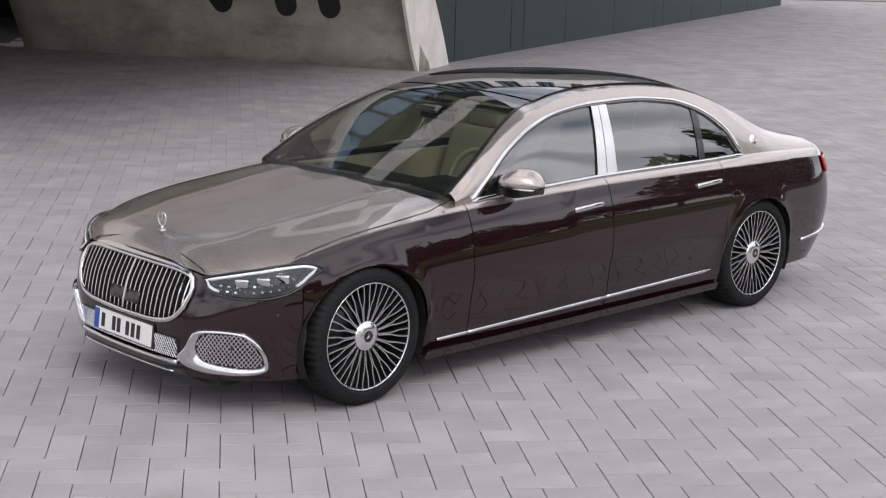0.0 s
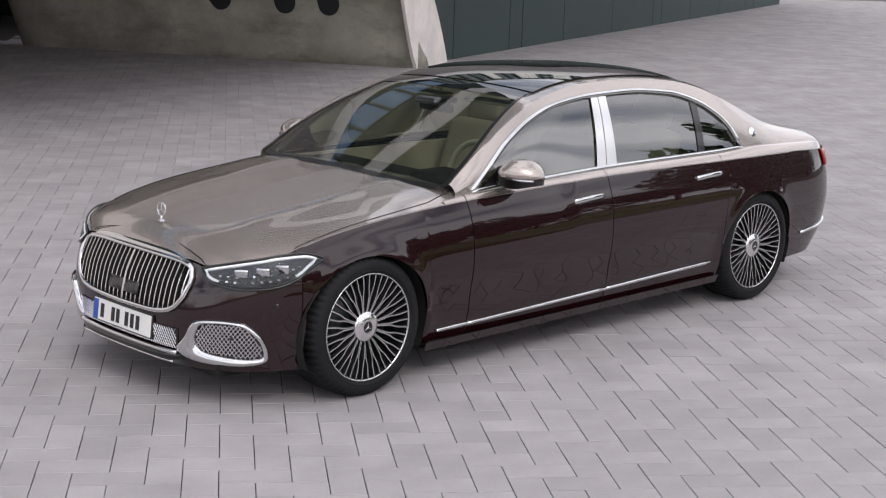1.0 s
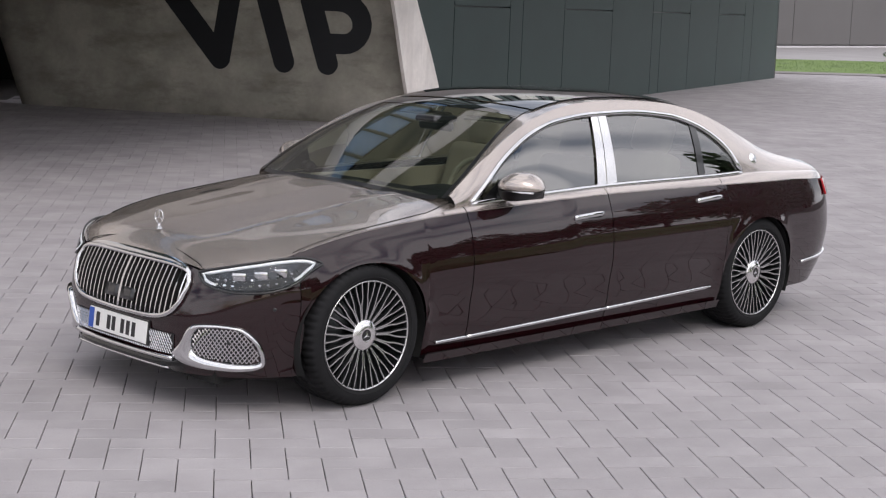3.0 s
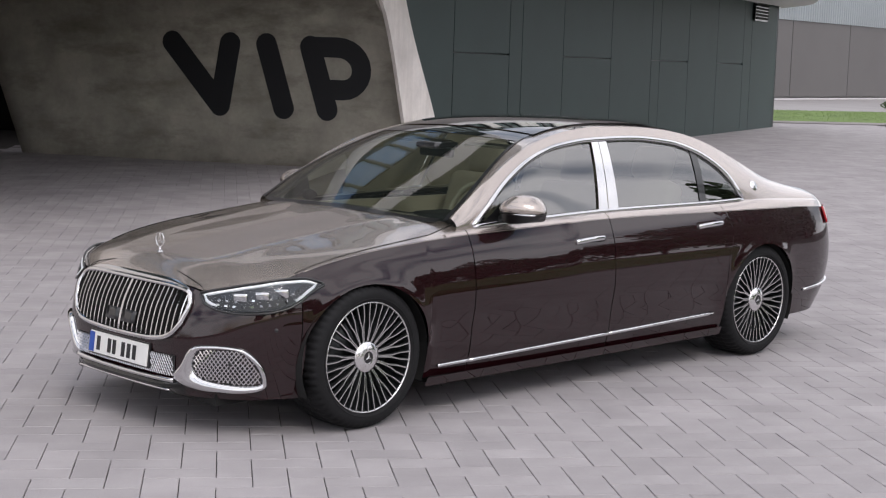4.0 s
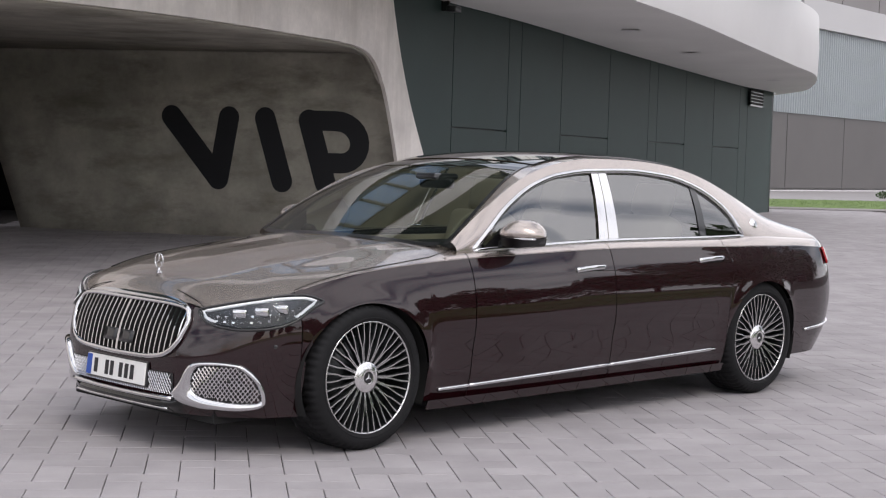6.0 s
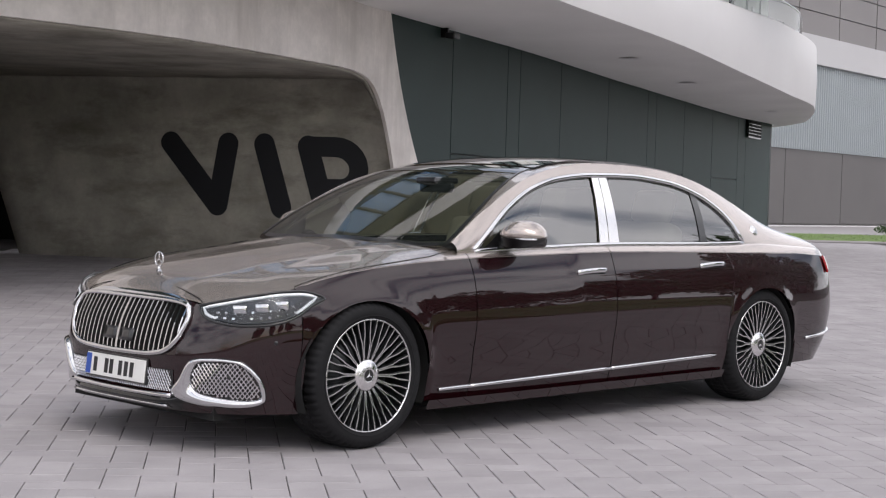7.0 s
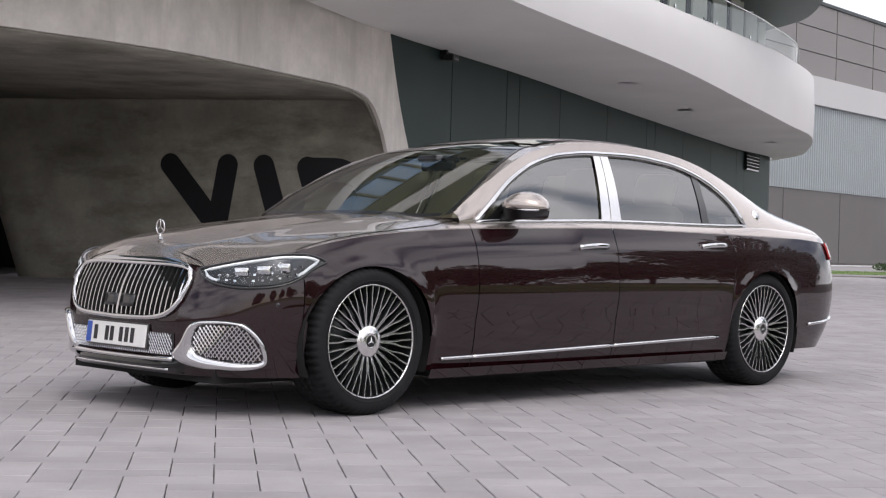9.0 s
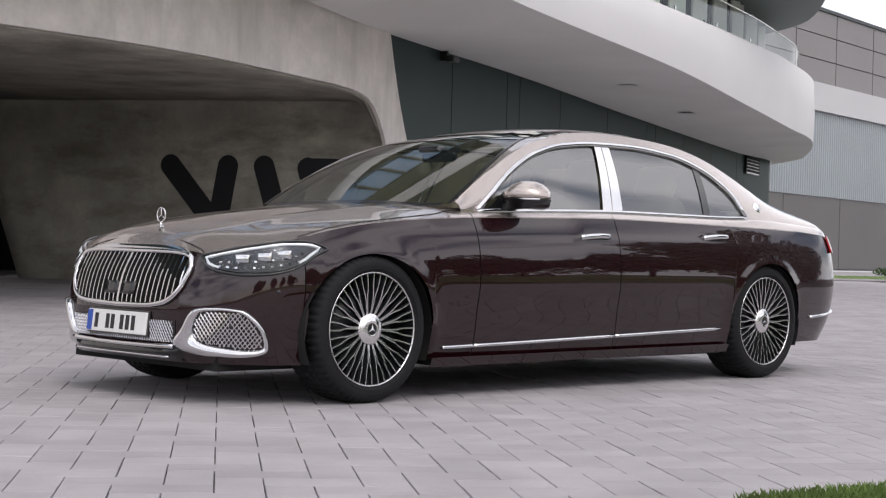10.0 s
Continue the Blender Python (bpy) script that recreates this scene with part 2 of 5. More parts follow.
WALL_A, WALL_B = Vector(site(-6.8, 25.3)), Vector(site(-0.3, 23.7))
WALL_DIR = (WALL_B - WALL_A).normalized()
WALL_OUT = Vector((-AHEAD.x, -AHEAD.y, 0))


def on_wall(s, z, off=0.0):
    p = WALL_A + WALL_DIR * s + Vector((WALL_DIR.y, -WALL_DIR.x, 0)) * off
    return (p.x, p.y, z)


def build_portal():
    # the recessed wall that carries the sign, with a leaning left edge and a rounded top
    rows = []
    for z, push in [(0.0, 0), (0.8, 0), (1.6, 0), (2.4, 0), (2.75, 0.0), (2.9, 0.015), (2.98, 0.04), (3.04, 0.09)]:
        left, right = -0.02 - 0.36 * z, 6.69 - 0.228 * z
        rows.append([on_wall(s, z, push) for s in lin(left, right, 24)])
    tagged(part("wall_recess", *grid(rows), CONCRETE, thick=0.3), "stained grey concrete wall inside the portal", "wall", kind="structure")
    # the pale front face: a beam that comes down as a leaning pillar
    dep = curve([(-16, 3.5), (-10, 10.2), (-6.5, 14.5), (-4.73, 16.6), (-3.24, 18.4), (-1.49, 21.9), (-0.91, 23.1), (-0.40, 23.9), (-0.01, 25.0)])
    low = curve([(-16, 3.04), (-1.65, 3.04), (-1.37, 3.02), (-1.20, 2.96), (-1.07, 2.8), (-0.96, 2.5), (-0.91, 2.3), (-0.40, 0.0), (-0.01, 0.0)])
    high = curve([(-16, 4.7), (-0.96, 4.7), (-0.92, 4.2), (-0.03, 0.12), (-0.01, 0.0)])
    lats = lin(-16, -10.2, 12) + lin(-10, -1.7, 40) + lin(-1.6, -0.96, 13) + lin(-0.92, -0.015, 24)
    rows = []
    for a in lats:
        z0, z1 = low(a), max(high(a) if a > -0.93 else 4.7, low(a) + 0.01)
        rows.append([site(a, dep(a), z0 + (z1 - z0) * k / 10) for k in range(11)])
    tagged(part("wall_portal", *grid(rows), PALE_CONCRETE, smooth=False, thick=0.06), "pale fair-faced concrete beam and leaning pillar of the portal", "wall", kind="structure")
    # underside between the beam and the wall
    rows = [[site(a, dep(a), min(3.045, low(a) + 0.004)), on_wall(6.6 * k / 49.0 - 0.9, 3.05, 0.05)] for k, a in enumerate(lin(-10, -0.97, 50))]
    rows = [[tuple(Vector(r[0]).lerp(Vector(r[1]), t)) for t in lin(0, 1, 6)] for r in rows]
    tagged(part("ceiling_portal", *grid(rows), CONCRETE, thick=-0.03), "rough concrete underside of the portal", "ceiling", kind="structure")
    # added out of view under the beam: shuts off sky light from the left
    lats = lin(-16, -8.2, 20)
    rows = [[site(a, dep(a), 3.04 * k / 6) for k in range(7)] for a in lats]
    tagged(part("wall_portal_leg", *grid(rows), PALE_CONCRETE, smooth=False, thick=0.06), "added unseen pale concrete wall that blocks sky light from the left", "wall", kind="structure")
    # passage beyond the left end of the wall, its darkness painted near-black
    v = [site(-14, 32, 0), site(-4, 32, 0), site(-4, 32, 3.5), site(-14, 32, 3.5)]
    tagged(part("wall_passage", v, [(3, 2, 1, 0)], PASSAGE_SHADE, smooth=False, thick=-0.3), "end wall of the passage, its darkness painted near-black", "wall", kind="structure")
    # unseen wall added on the left to keep daylight out of the recess
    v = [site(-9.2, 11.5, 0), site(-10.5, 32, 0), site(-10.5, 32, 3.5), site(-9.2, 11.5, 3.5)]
    tagged(part("wall_passage_side", v, [(0, 1, 2, 3)], PASSAGE_SHADE, smooth=False, thick=-0.3), "added unseen near-black wall that keeps light out of the recess", "wall", kind="structure")
    v = [site(-16, 3.5, 3.3), site(-16, 33, 3.3), site(-4, 33, 3.3), site(-6.9, 25.6, 3.3), site(-10, 10.3, 3.3)]
    tagged(part("ceiling_passage", v, [(0, 1, 2, 3, 4)], CONCRETE, smooth=False, thick=0.2), "concrete ceiling of the passage", "ceiling", kind="structure")


def stroke(path, w, depth=0.008):
    """A painted stroke with round ends on the recess wall."""
    pts = [Vector(p) for p in path]
    outline = []
    left, right = [], []
    for i, p in enumerate(pts):
        a, b = pts[max(i - 1, 0)], pts[min(i + 1, len(pts) - 1)]
        t = (b - a).normalized()
        n = Vector((-t.y, t.x))
        left.append(p + n * w / 2)
        right.append(p - n * w / 2)
    t0, t1 = (pts[0] - pts[1]).normalized(), (pts[-1] - pts[-2]).normalized()
    cap0 = [pts[0] + Matrix.Rotation(radians(a), 2) @ (t0 * w / 2) for a in range(75, -90, -15)]
    cap1 = [pts[-1] + Matrix.Rotation(radians(a), 2) @ (t1 * w / 2) for a in range(75, -90, -15)]
    verts, faces = [], []
    n = len(pts)
    verts = left + right
    for i in range(n - 1):
        faces.append((i, n + i, n + i + 1, i + 1))
    for cap, k in ((cap0, 0), (cap1, n - 1)):
        c = len(verts)
        verts = verts + [pts[k]] + cap
        faces += [(c, c + i, c + i + 1) for i in range(1, len(cap))]
        ends = ((c + 1, n + k if k == 0 else k), (c + len(cap), k if k == 0 else n + k))
        faces += [(c, e[0], e[1]) if k else (c, e[1], e[0]) for e in ends]
    return [on_wall(v.x, v.y, depth) for v in verts], faces


def build_sign():
    sign = thing("wall_sign", "large black rounded letters VIP painted on the concrete wall", "sign")
    w = 0.34
    part("letter", *merge(stroke([(2.55, 2.0), (3.36, 1.03)], w), stroke([(3.36, 1.03), (3.52, 2.0)], w, 0.0095)), SIGN_INK, sign, smooth=False)
    part("letter", *stroke([(4.12, 2.0), (4.42, 1.02)], w), SIGN_INK, sign, smooth=False)
    bowl = [(4.86, 1.98), (5.26, 1.98)] + [(5.28 + 0.34 * math.sin(radians(a)) + 0.10 * (a / 180), 1.655 + 0.325 * math.cos(radians(a))) for a in range(15, 181, 15)] + [(5.18, 1.33)]
    part("letter", *merge(stroke([(4.84, 1.98), (5.13, 1.02)], w), stroke(bowl, 0.31, 0.0095)), SIGN_INK, sign, smooth=False)


PANEL_A, PANEL_B = Vector(site(-0.60, 23.7)), Vector(site(9.93, 46.9))
PANEL_DIR = (PANEL_B - PANEL_A).normalized()
PANEL_LEN = (PANEL_B - PANEL_A).length


def on_panel(s, z, off=0.0):
    p = PANEL_A + PANEL_DIR * s + Vector((PANEL_DIR.y, -PANEL_DIR.x, 0)) * off
    return (p.x, p.y, z)


def build_panels():
    v = [on_panel(1.12, 0, -0.17), on_panel(PANEL_LEN, 0, -0.17), on_panel(PANEL_LEN, 4.6, -0.17), on_panel(-1.15, 4.6, -0.17)]
    wall = tagged(part("wall_clad", v, [(0, 1, 2, 3)], FRAME_DARK, smooth=False), "dark clad wall under the canopy", "wall", kind="structure")
    # joints along the wall, then each bay with one to three panels
    joints = [-3.0, -1.1, 1.85, 4.25, 7.0, 9.9, 12.75, 15.8, 18.5, 21.3, PANEL_LEN]
    for i, (a, b) in enumerate(zip(joints[:-1], joints[1:])):
        cuts = [(a, b)] if i % 3 else [(a, a + (b - a) * 0.22), (a + (b - a) * 0.22, b)]
        for c, d in cuts:
            heights = [(0.06, 4.5)] if i % 2 else [(0.06, 1.97), (1.97, 4.5)]
            for z0, z1 in heights:
                g = 0.012
                lean = (lambda s, z: max(s, 1.12 - 0.47 * z))
                if d < 1.12 - 0.47 * z1:
                    continue
                x = [on_panel(lean(c + g, z0), z0 + g, -0.11), on_panel(max(d - g, lean(c + g, z0) + 0.01), z0 + g, -0.11), on_panel(d - g, z1 - g, -0.11), on_panel(lean(c + g, z1), z1 - g, -0.11)]
                part("panel", x, [(0, 1, 2, 3)], PANEL_GREEN, wall, smooth=False, thick=-0.05)
    # end return of the clad block
    v = [on_panel(PANEL_LEN, 0, -0.06), on_panel(PANEL_LEN, 0, -9), on_panel(PANEL_LEN, 4.5, -9), on_panel(PANEL_LEN, 4.5, -0.06)]
    tagged(part("wall_clad_end", v, [(0, 1, 2, 3)], FRAME_DARK, smooth=False, thick=0.2), "dark end of the clad wall", "wall", kind="structure")
    vent = thing("wall_vent", "dark louvred ventilation grille in the clad wall", "vent", on_panel(22.9, 3.43, 0.01))
    m = Matrix.Rotation(math.atan2(PANEL_DIR.y, PANEL_DIR.x), 4, "Z")
    part("frame", *moved(box(-0.75, 0.75, -0.02, 0.0, -0.24, 0.24), m), BLACK, vent, smooth=False)
    for k in range(5):
        part("slat", *moved(box(-0.7, 0.7, -0.05, -0.015, -0.19 + k * 0.09, -0.13 + k * 0.09), m), MATT_BLACK, vent, smooth=False)
    camera_box = thing("wall_lamp", "small dark floodlight under the canopy", "lamp", on_panel(1.35, 3.83, 0.15))
    part("housing", *moved(rounded(-0.12, 0.12, -0.08, 0.08, -0.05, 0.05, 0.02), m), BLACK, camera_box)
    part("bracket", *moved(box(-0.03, 0.03, 0.08, 0.2, -0.03, 0.25), m), BLACK, camera_box, smooth=False)


CANOPY_EDGE = [(-3.0, 12.5, 4.3), (-1.2, 16.5, 4.3), (0.7, 20.5, 4.15), (2.1, 23.0, 4.05), (4.0, 26.8, 4.0), (6.1, 31.8, 3.95), (8.2, 36.9, 3.9), (9.45, 39.9, 3.85), (10.1, 42.8, 3.78), (10.5, 46.0, 3.74), (10.3, 49.0, 3.74)]
CANOPY_TOP = [4.62, 4.64, 4.78, 4.9, 5.02, 5.28, 5.49, 5.45, 5.35, 5.3, 5.3]


def smooth_line(pts, n):
    """Resample a polyline of tuples smoothly to n points."""
    pts = [np.array(p, float) for p in pts]
    s = np.concatenate([[0], np.cumsum([np.linalg.norm(b - a) for a, b in zip(pts[:-1], pts[1:])])])
    fs = [curve(list(zip(s, [p[k] for p in pts]))) for k in range(len(pts[0]))]
    return [tuple(f(x) for f in fs) for x in np.linspace(0, s[-1], n)]


def leaf_cloud(centre, size, count, leaf, rng, lumps=9):
    """Many small leaves gathered in uneven clumps."""
    verts, faces = [], []
    clumps = []
    for k in range(lumps):
        v = Vector((rng.gauss(0, 1), rng.gauss(0, 1), rng.gauss(0, 1))).normalized() * rng.uniform(0.25, 0.8)
        clumps.append((Vector((v.x * size[0], v.y * size[1], v.z * size[2])), rng.uniform(0.28, 0.55)))
    for k in range(count):
        c, r = clumps[rng.randrange(lumps)]
        v = Vector((rng.gauss(0, 1), rng.gauss(0, 1), rng.gauss(0, 1))).normalized() * (r * rng.uniform(0.6, 1.05))
        p = Vector(centre) + c + Vector((v.x * size[0], v.y * size[1], v.z * size[2]))
        q = Euler((rng.uniform(0, 6.3), rng.uniform(0, 6.3), rng.uniform(0, 6.3))).to_matrix()
        n = len(verts)
        for w in ((-1, 0, 0), (0, -0.5, 0), (1, 0, 0), (0, 0.5, 0)):
            verts.append(tuple(p + q @ (Vector(w) * leaf)))
        faces.append((n, n + 1, n + 2, n + 3))
    return verts, faces


def build_canopy():
    edge = smooth_line([(*e, t) for e, t in zip(CANOPY_EDGE, CANOPY_TOP)], 70)
    inner = smooth_line([(-5.6, 15.5, 4.12), (-2.4, 19.6, 4.06), (-0.9, 23.1, 3.97), (1.12, 27.49, 3.94), (3.83, 33.44, 3.82), (8.02, 42.69, 3.69), (9.87, 46.8, 3.66), (9.9, 49.0, 3.66)], 70)
    rows = [[tuple(Vector(site(*i)).lerp(Vector(site(*e[:3])), t)) for t in lin(0, 1, 6)] for i, e in zip(inner, edge)]
    canopy = thing("canopy", "sweeping white rendered canopy with a grey underside", "canopy")
    part("soffit", *flip(grid(rows)), SOFFIT_GREY, canopy, "smooth light grey underside")
    # white parapet: rolls slightly outwards towards its top
    rows = []
    for e in edge:
        rows.append([site(e[0], e[1], e[2]), site(e[0] + 0.01, e[1], e[2] + 0.05), site(e[0] + 0.03, e[1], (e[2] + e[3]) / 2), site(e[0], e[1] + 0.02, e[3] - 0.05), site(e[0] - 0.04, e[1] + 0.05, e[3]), site(e[0] - 0.5, e[1] + 0.5, e[3]), site(e[0] - 2.5, e[1] + 2.0, e[3] - 0.05)])
    part("parapet", *grid(rows), WHITE_RENDER, canopy)
    for lat, dep, z in [(1.1, 24.6, 4.04), (3.4, 29.0, 3.94), (5.2, 33.4, 3.86), (8.6, 41.0, 3.77)]:
        p = site(lat, dep, z - 0.015)
        part("downlight", *moved(lathe([(0.0, 0.0), (0.19, 0.0)], 24), Matrix.Translation(p) @ Matrix.Rotation(radians(-90), 4, "X")), WHITE_RENDER, canopy, smooth=False)
    # glass balustrade behind the parapet
    rail = thing("glass_balustrade", "frameless glass balustrade on the canopy edge", "balustrade")
    line = [(e[0] - 0.35, e[1] + 0.3, e[3]) for e in edge[18:62]]
    rows = [[site(a, d, z), site(a, d, z + 0.75)] for a, d, z in line]
    part("glass", *flip(grid(rows)), BALUSTRADE, rail).visible_shadow = False
    part("cap", *tube([site(a, d, z + 0.76) for a, d, z in line], 0.02, 6), CHROME, rail)
    for a, d, z in line[::6]:
        p = site(a, d, z)
        part("clamp", *box(p[0] - 0.015, p[0] + 0.015, p[1] - 0.015, p[1] + 0.015, z - 0.1, z + 0.25), SATIN, rail, smooth=False)
    # potted greenery on the terrace
    for k, (a, d, z) in enumerate(line[20:40:3]):
        shrub = thing("terrace_shrub", "small green shrub on the roof terrace", "shrub", site(a - 0.55, d + 0.5, z - 0.15), group="terrace shrubs")
        part("foliage", *leaf_cloud((0, 0, 0.42), (0.34, 0.34, 0.36), 260, 0.06, random.Random(90 + k), 6), LEAF, shrub, smooth=False)
        part("stem", *tube([(0, 0, 0), (0.02, 0, 0.4)], 0.025, 5), BARK, shrub)
    # glazed upper storey set back from the edge
    storey = thing("upper_storey", "glazed upper storey with dark mullions and pale blinds", "building")
    plan = smooth_line([(-1.5, 20.0, 0), (1.2, 24.2, 0), (3.2, 28.0, 0), (5.3, 33.0, 0), (7.1, 37.6, 0), (7.9, 40.2, 0), (7.6, 43.0, 0), (5.0, 46.0, 0)], 60)
    part("glazing", *grid([[site(a, d, 4.9), site(a, d, 7.2)] for a, d, _ in plan]), WINDOW_GLASS, storey)
    for k, (a, d, _) in enumerate(plan):
        p = site(a - 0.0, d - 0.05)
        part("mullion", *box(p[0] - 0.05, p[0] + 0.05, p[1] - 0.05, p[1] + 0.05, 4.9, 7.1), FRAME_DARK, storey, smooth=False)
        if 4 < k < 50 and k % 4 < 2:
            q = site(a + 0.10, d + 0.05)
            part("blind", *box(q[0] - 0.16, q[0] + 0.16, q[1] - 0.14, q[1] - 0.09, 4.9, 6.7), CURTAIN, storey, smooth=False)
    edge2 = smooth_line([(4.2, 27.0, 0), (5.4, 28.6, 0), (7.7, 32.4, 0), (8.7, 35.9, 0), (9.0, 38.9, 0), (8.5, 41.2, 0), (7.0, 43.5, 0), (4.0, 46.0, 0)], 60)
    back = smooth_line([(1.5, 30.0, 0), (2.0, 36.0, 0), (3.0, 44.0, 0), (3.5, 47.0, 0)], 60)
    part("roof_underside", *flip(grid([[site(b[0], b[1], 6.75), site(e[0], e[1], 6.75)] for b, e in zip(back, edge2)])), SLAB_GREY, storey, "grey green underside of the roof slab")
    part("roof_edge", *grid([[site(e[0], e[1], 6.75), site(e[0], e[1], 8.6), site(b[0], b[1], 8.6)] for b, e in zip(back, edge2)]), WHITE_RENDER, storey, smooth=False)


def build_upper_floors():
    """Glazed floors with white bands above the portal, mirrored in the windscreen and bonnet."""
    line = smooth_line([(-13.0, 6.6, 0), (-10.0, 10.2, 0), (-6.5, 14.5, 0), (-4.73, 16.6, 0), (-3.24, 18.4, 0), (-1.49, 21.9, 0), (-0.9, 23.0, 0)], 34)
    floors = thing("upper_floors", "glazed upper floors with white slab bands over the portal", "building")
    # the blue row carries its sky reflection as colour
    for z0, z1, mat, out, name in [(4.7, 5.5, WHITE_RENDER, 0.1, "band"), (5.5, 7.2, FACADE_DARK, -0.2, "glazing"), (7.2, 8.1, SKY_PAINTED_GLASS, 0.0, "glazing"), (8.1, 8.95, FACADE_DARK, 0.05, "dark_band"), (8.95, 9.75, WHITE_RENDER, 0.12, "band"), (9.75, 20.0, FACADE_DARK, -0.1, "dark_band")]:
        a = [site(p[0] + out, p[1] - out * 0.6) for p in line]
        b = [site(p[0] - 2.0, p[1] + 1.5) for p in line]
        rows = [[(q[0], q[1], z0), (p[0], p[1], z0), (p[0], p[1], z1), (q[0], q[1], z1)] for p, q in zip(a, b)]
        part(name, *grid(rows), mat, floors, smooth=False)
        if name == "glazing":
            for p in a[::2]:
                part("mullion", *box(p[0] - 0.05, p[0] + 0.05, p[1] - 0.12, p[1] + 0.05, z0, z1), FRAME_DARK, floors, smooth=False)


def build_hall():
    hall = thing("factory_hall", "long hall clad in dark, corrugated pale and taupe metal", "building")
    a, b = Vector(site(10.0, 78.0)), Vector(site(60.0, 143.0))
    d, n = (b - a).normalized(), Vector(((b - a).y, -(b - a).x, 0)).normalized()
    length = (b - a).length

    def at(s, z, off=0.0):
        p = a + d * s + n * off
        return (p.x, p.y, z)
    part("plinth", [at(0, 0, 0.1), at(length, 0, 0.1), at(length, 0.2, 0.1), at(0, 0.2, 0.1)], [(0, 1, 2, 3)], WHITE_RENDER, hall, smooth=False, thick=0.3)
    for k in range(10):
        s0, s1 = k * length / 10 + 0.04, (k + 1) * length / 10 - 0.04
        part("panel", [at(s0, 0.3), at(s1, 0.3), at(s1, 4.7), at(s0, 4.7)], [(0, 1, 2, 3)], HALL_DARK, hall, smooth=False, thick=0.1)
    rows = [[at(k * 0.08, 4.7, 0.12 if k % 4 < 2 else 0.0), at(k * 0.08, 9.85, 0.12 if k % 4 < 2 else 0.0)] for k in range(int(length / 0.08))]
    part("corrugated_cladding", *grid(rows), HALL_LIGHT, hall, smooth=False)
    part("band", [at(0, 9.85, 0.35), at(length, 9.85, 0.35), at(length, 11.55, 0.35), at(0, 11.55, 0.35)], [(0, 1, 2, 3)], HALL_WHITE, hall, smooth=False, thick=0.4)
    for k in range(14):
        for j in range(3):
            s0, s1 = k * length / 14 + 0.06, (k + 1) * length / 14 - 0.06
            z0, z1 = 11.55 + j * 1.5, 11.55 + (j + 1) * 1.5 - 0.06
            part("panel", [at(s0, z0), at(s1, z0), at(s1, z1), at(s0, z1)], [(0, 1, 2, 3)], HALL_MID, hall, smooth=False, thick=0.1)
    part("core", [at(0, 0, -0.2), at(length, 0, -0.2), at(length, 16.0, -0.2), at(0, 16.0, -0.2)], [(0, 1, 2, 3)], HALL_MID, hall, smooth=False, thick=0.2)
    part("roof_edge", [at(0, 16.0, 0.1), at(length, 16.0, 0.1), at(length, 16.2, 0.1), at(0, 16.2, 0.1)], [(0, 1, 2, 3)], FRAME_DARK, hall, smooth=False, thick=0.3)


build_ground()
build_portal()
build_sign()
build_panels()
build_canopy()
build_hall()
build_upper_floors()


# ---- the car: x to the rear from the front axle, y to its right, z up ----
NOSE = curve([(0.15, -0.78), (0.22, -0.83), (0.32, -0.855), (0.45, -0.862), (0.58, -0.838), (0.70, -0.782), (0.745, -0.755), (0.78, -0.735), (0.86, -0.67)])
TAIL = curve([(0.18, 4.40), (0.28, 4.48), (0.42, 4.555), (0.60, 4.58), (0.78, 4.555), (0.92, 4.51), (1.06, 4.46)])
WIDE = curve([(0.15, 0.880), (0.25, 0.902), (0.32, 0.922), (0.45, 0.944), (0.60, 0.957), (0.72, 0.954), (0.78, 0.948), (0.83, 0.938), (0.88, 0.924), (0.93, 0.907), (0.99, 0.882), (1.01, 0.872)])
PLAN = curve([(-0.41, 0.925), (-0.29, 0.940), (0.0, 0.965), (0.5, 0.988), (1.2, 1.0), (3.0, 1.0), (3.4, 0.993), (3.65, 0.980), (3.81, 0.964)])
FRONT_F = curve([(0, 0), (0.12, 0.14), (0.25, 0.29), (0.38, 0.43), (0.5, 0.56), (0.6, 0.655), (0.7, 0.745), (0.8, 0.825), (0.9, 0.885), (1.0, 0.925)])
FRONT_D = curve([(0, 0), (0.12, 0.003), (0.25, 0.014), (0.38, 0.040), (0.5, 0.108), (0.6, 0.215), (0.7, 0.365), (0.8, 0.56), (0.9, 0.77), (1.0, 1.0)])
BACK_F = curve([(0, 0), (0.2, 0.25), (0.4, 0.50), (0.55, 0.68), (0.68, 0.80), (0.78, 0.87), (0.88, 0.926), (1.0, 0.964)])
BACK_D = curve([(0, 0), (0.2, 0.015), (0.4, 0.045), (0.55, 0.095), (0.68, 0.18), (0.78, 0.31), (0.88, 0.55), (1.0, 1.0)])
SPLIT = curve([(-0.77, 0.745), (-0.74, 0.726), (-0.71, 0.706), (-0.62, 0.745), (-0.5, 0.775), (-0.41, 0.800), (-0.30, 0.834), (-0.12, 0.871), (0.17, 0.908), (0.72, 0.944), (1.25, 0.959), (1.89, 0.974), (3.0, 0.966), (3.79, 0.955), (4.06, 0.942), (4.3, 0.930), (4.5, 0.925)])
HOOD_MID = curve([(-0.757, 0.738), (-0.735, 0.768), (-0.68, 0.812), (-0.60, 0.845), (-0.40, 0.888), (-0.1, 0.930), (0.2, 0.965), (0.56, 1.0), (0.8, 1.015), (1.0, 1.02)])
RAIL_Z = curve([(0.58, 0.975), (0.70, 1.04), (0.85, 1.135), (1.14, 1.298), (1.38, 1.390), (1.55, 1.430), (1.75, 1.466), (2.05, 1.488), (2.33, 1.486), (2.6, 1.472), (2.87, 1.441), (3.11, 1.381), (3.4, 1.268), (3.55, 1.204), (3.7, 1.143), (3.95, 1.084), (4.2, 1.046), (4.48, 1.005)])
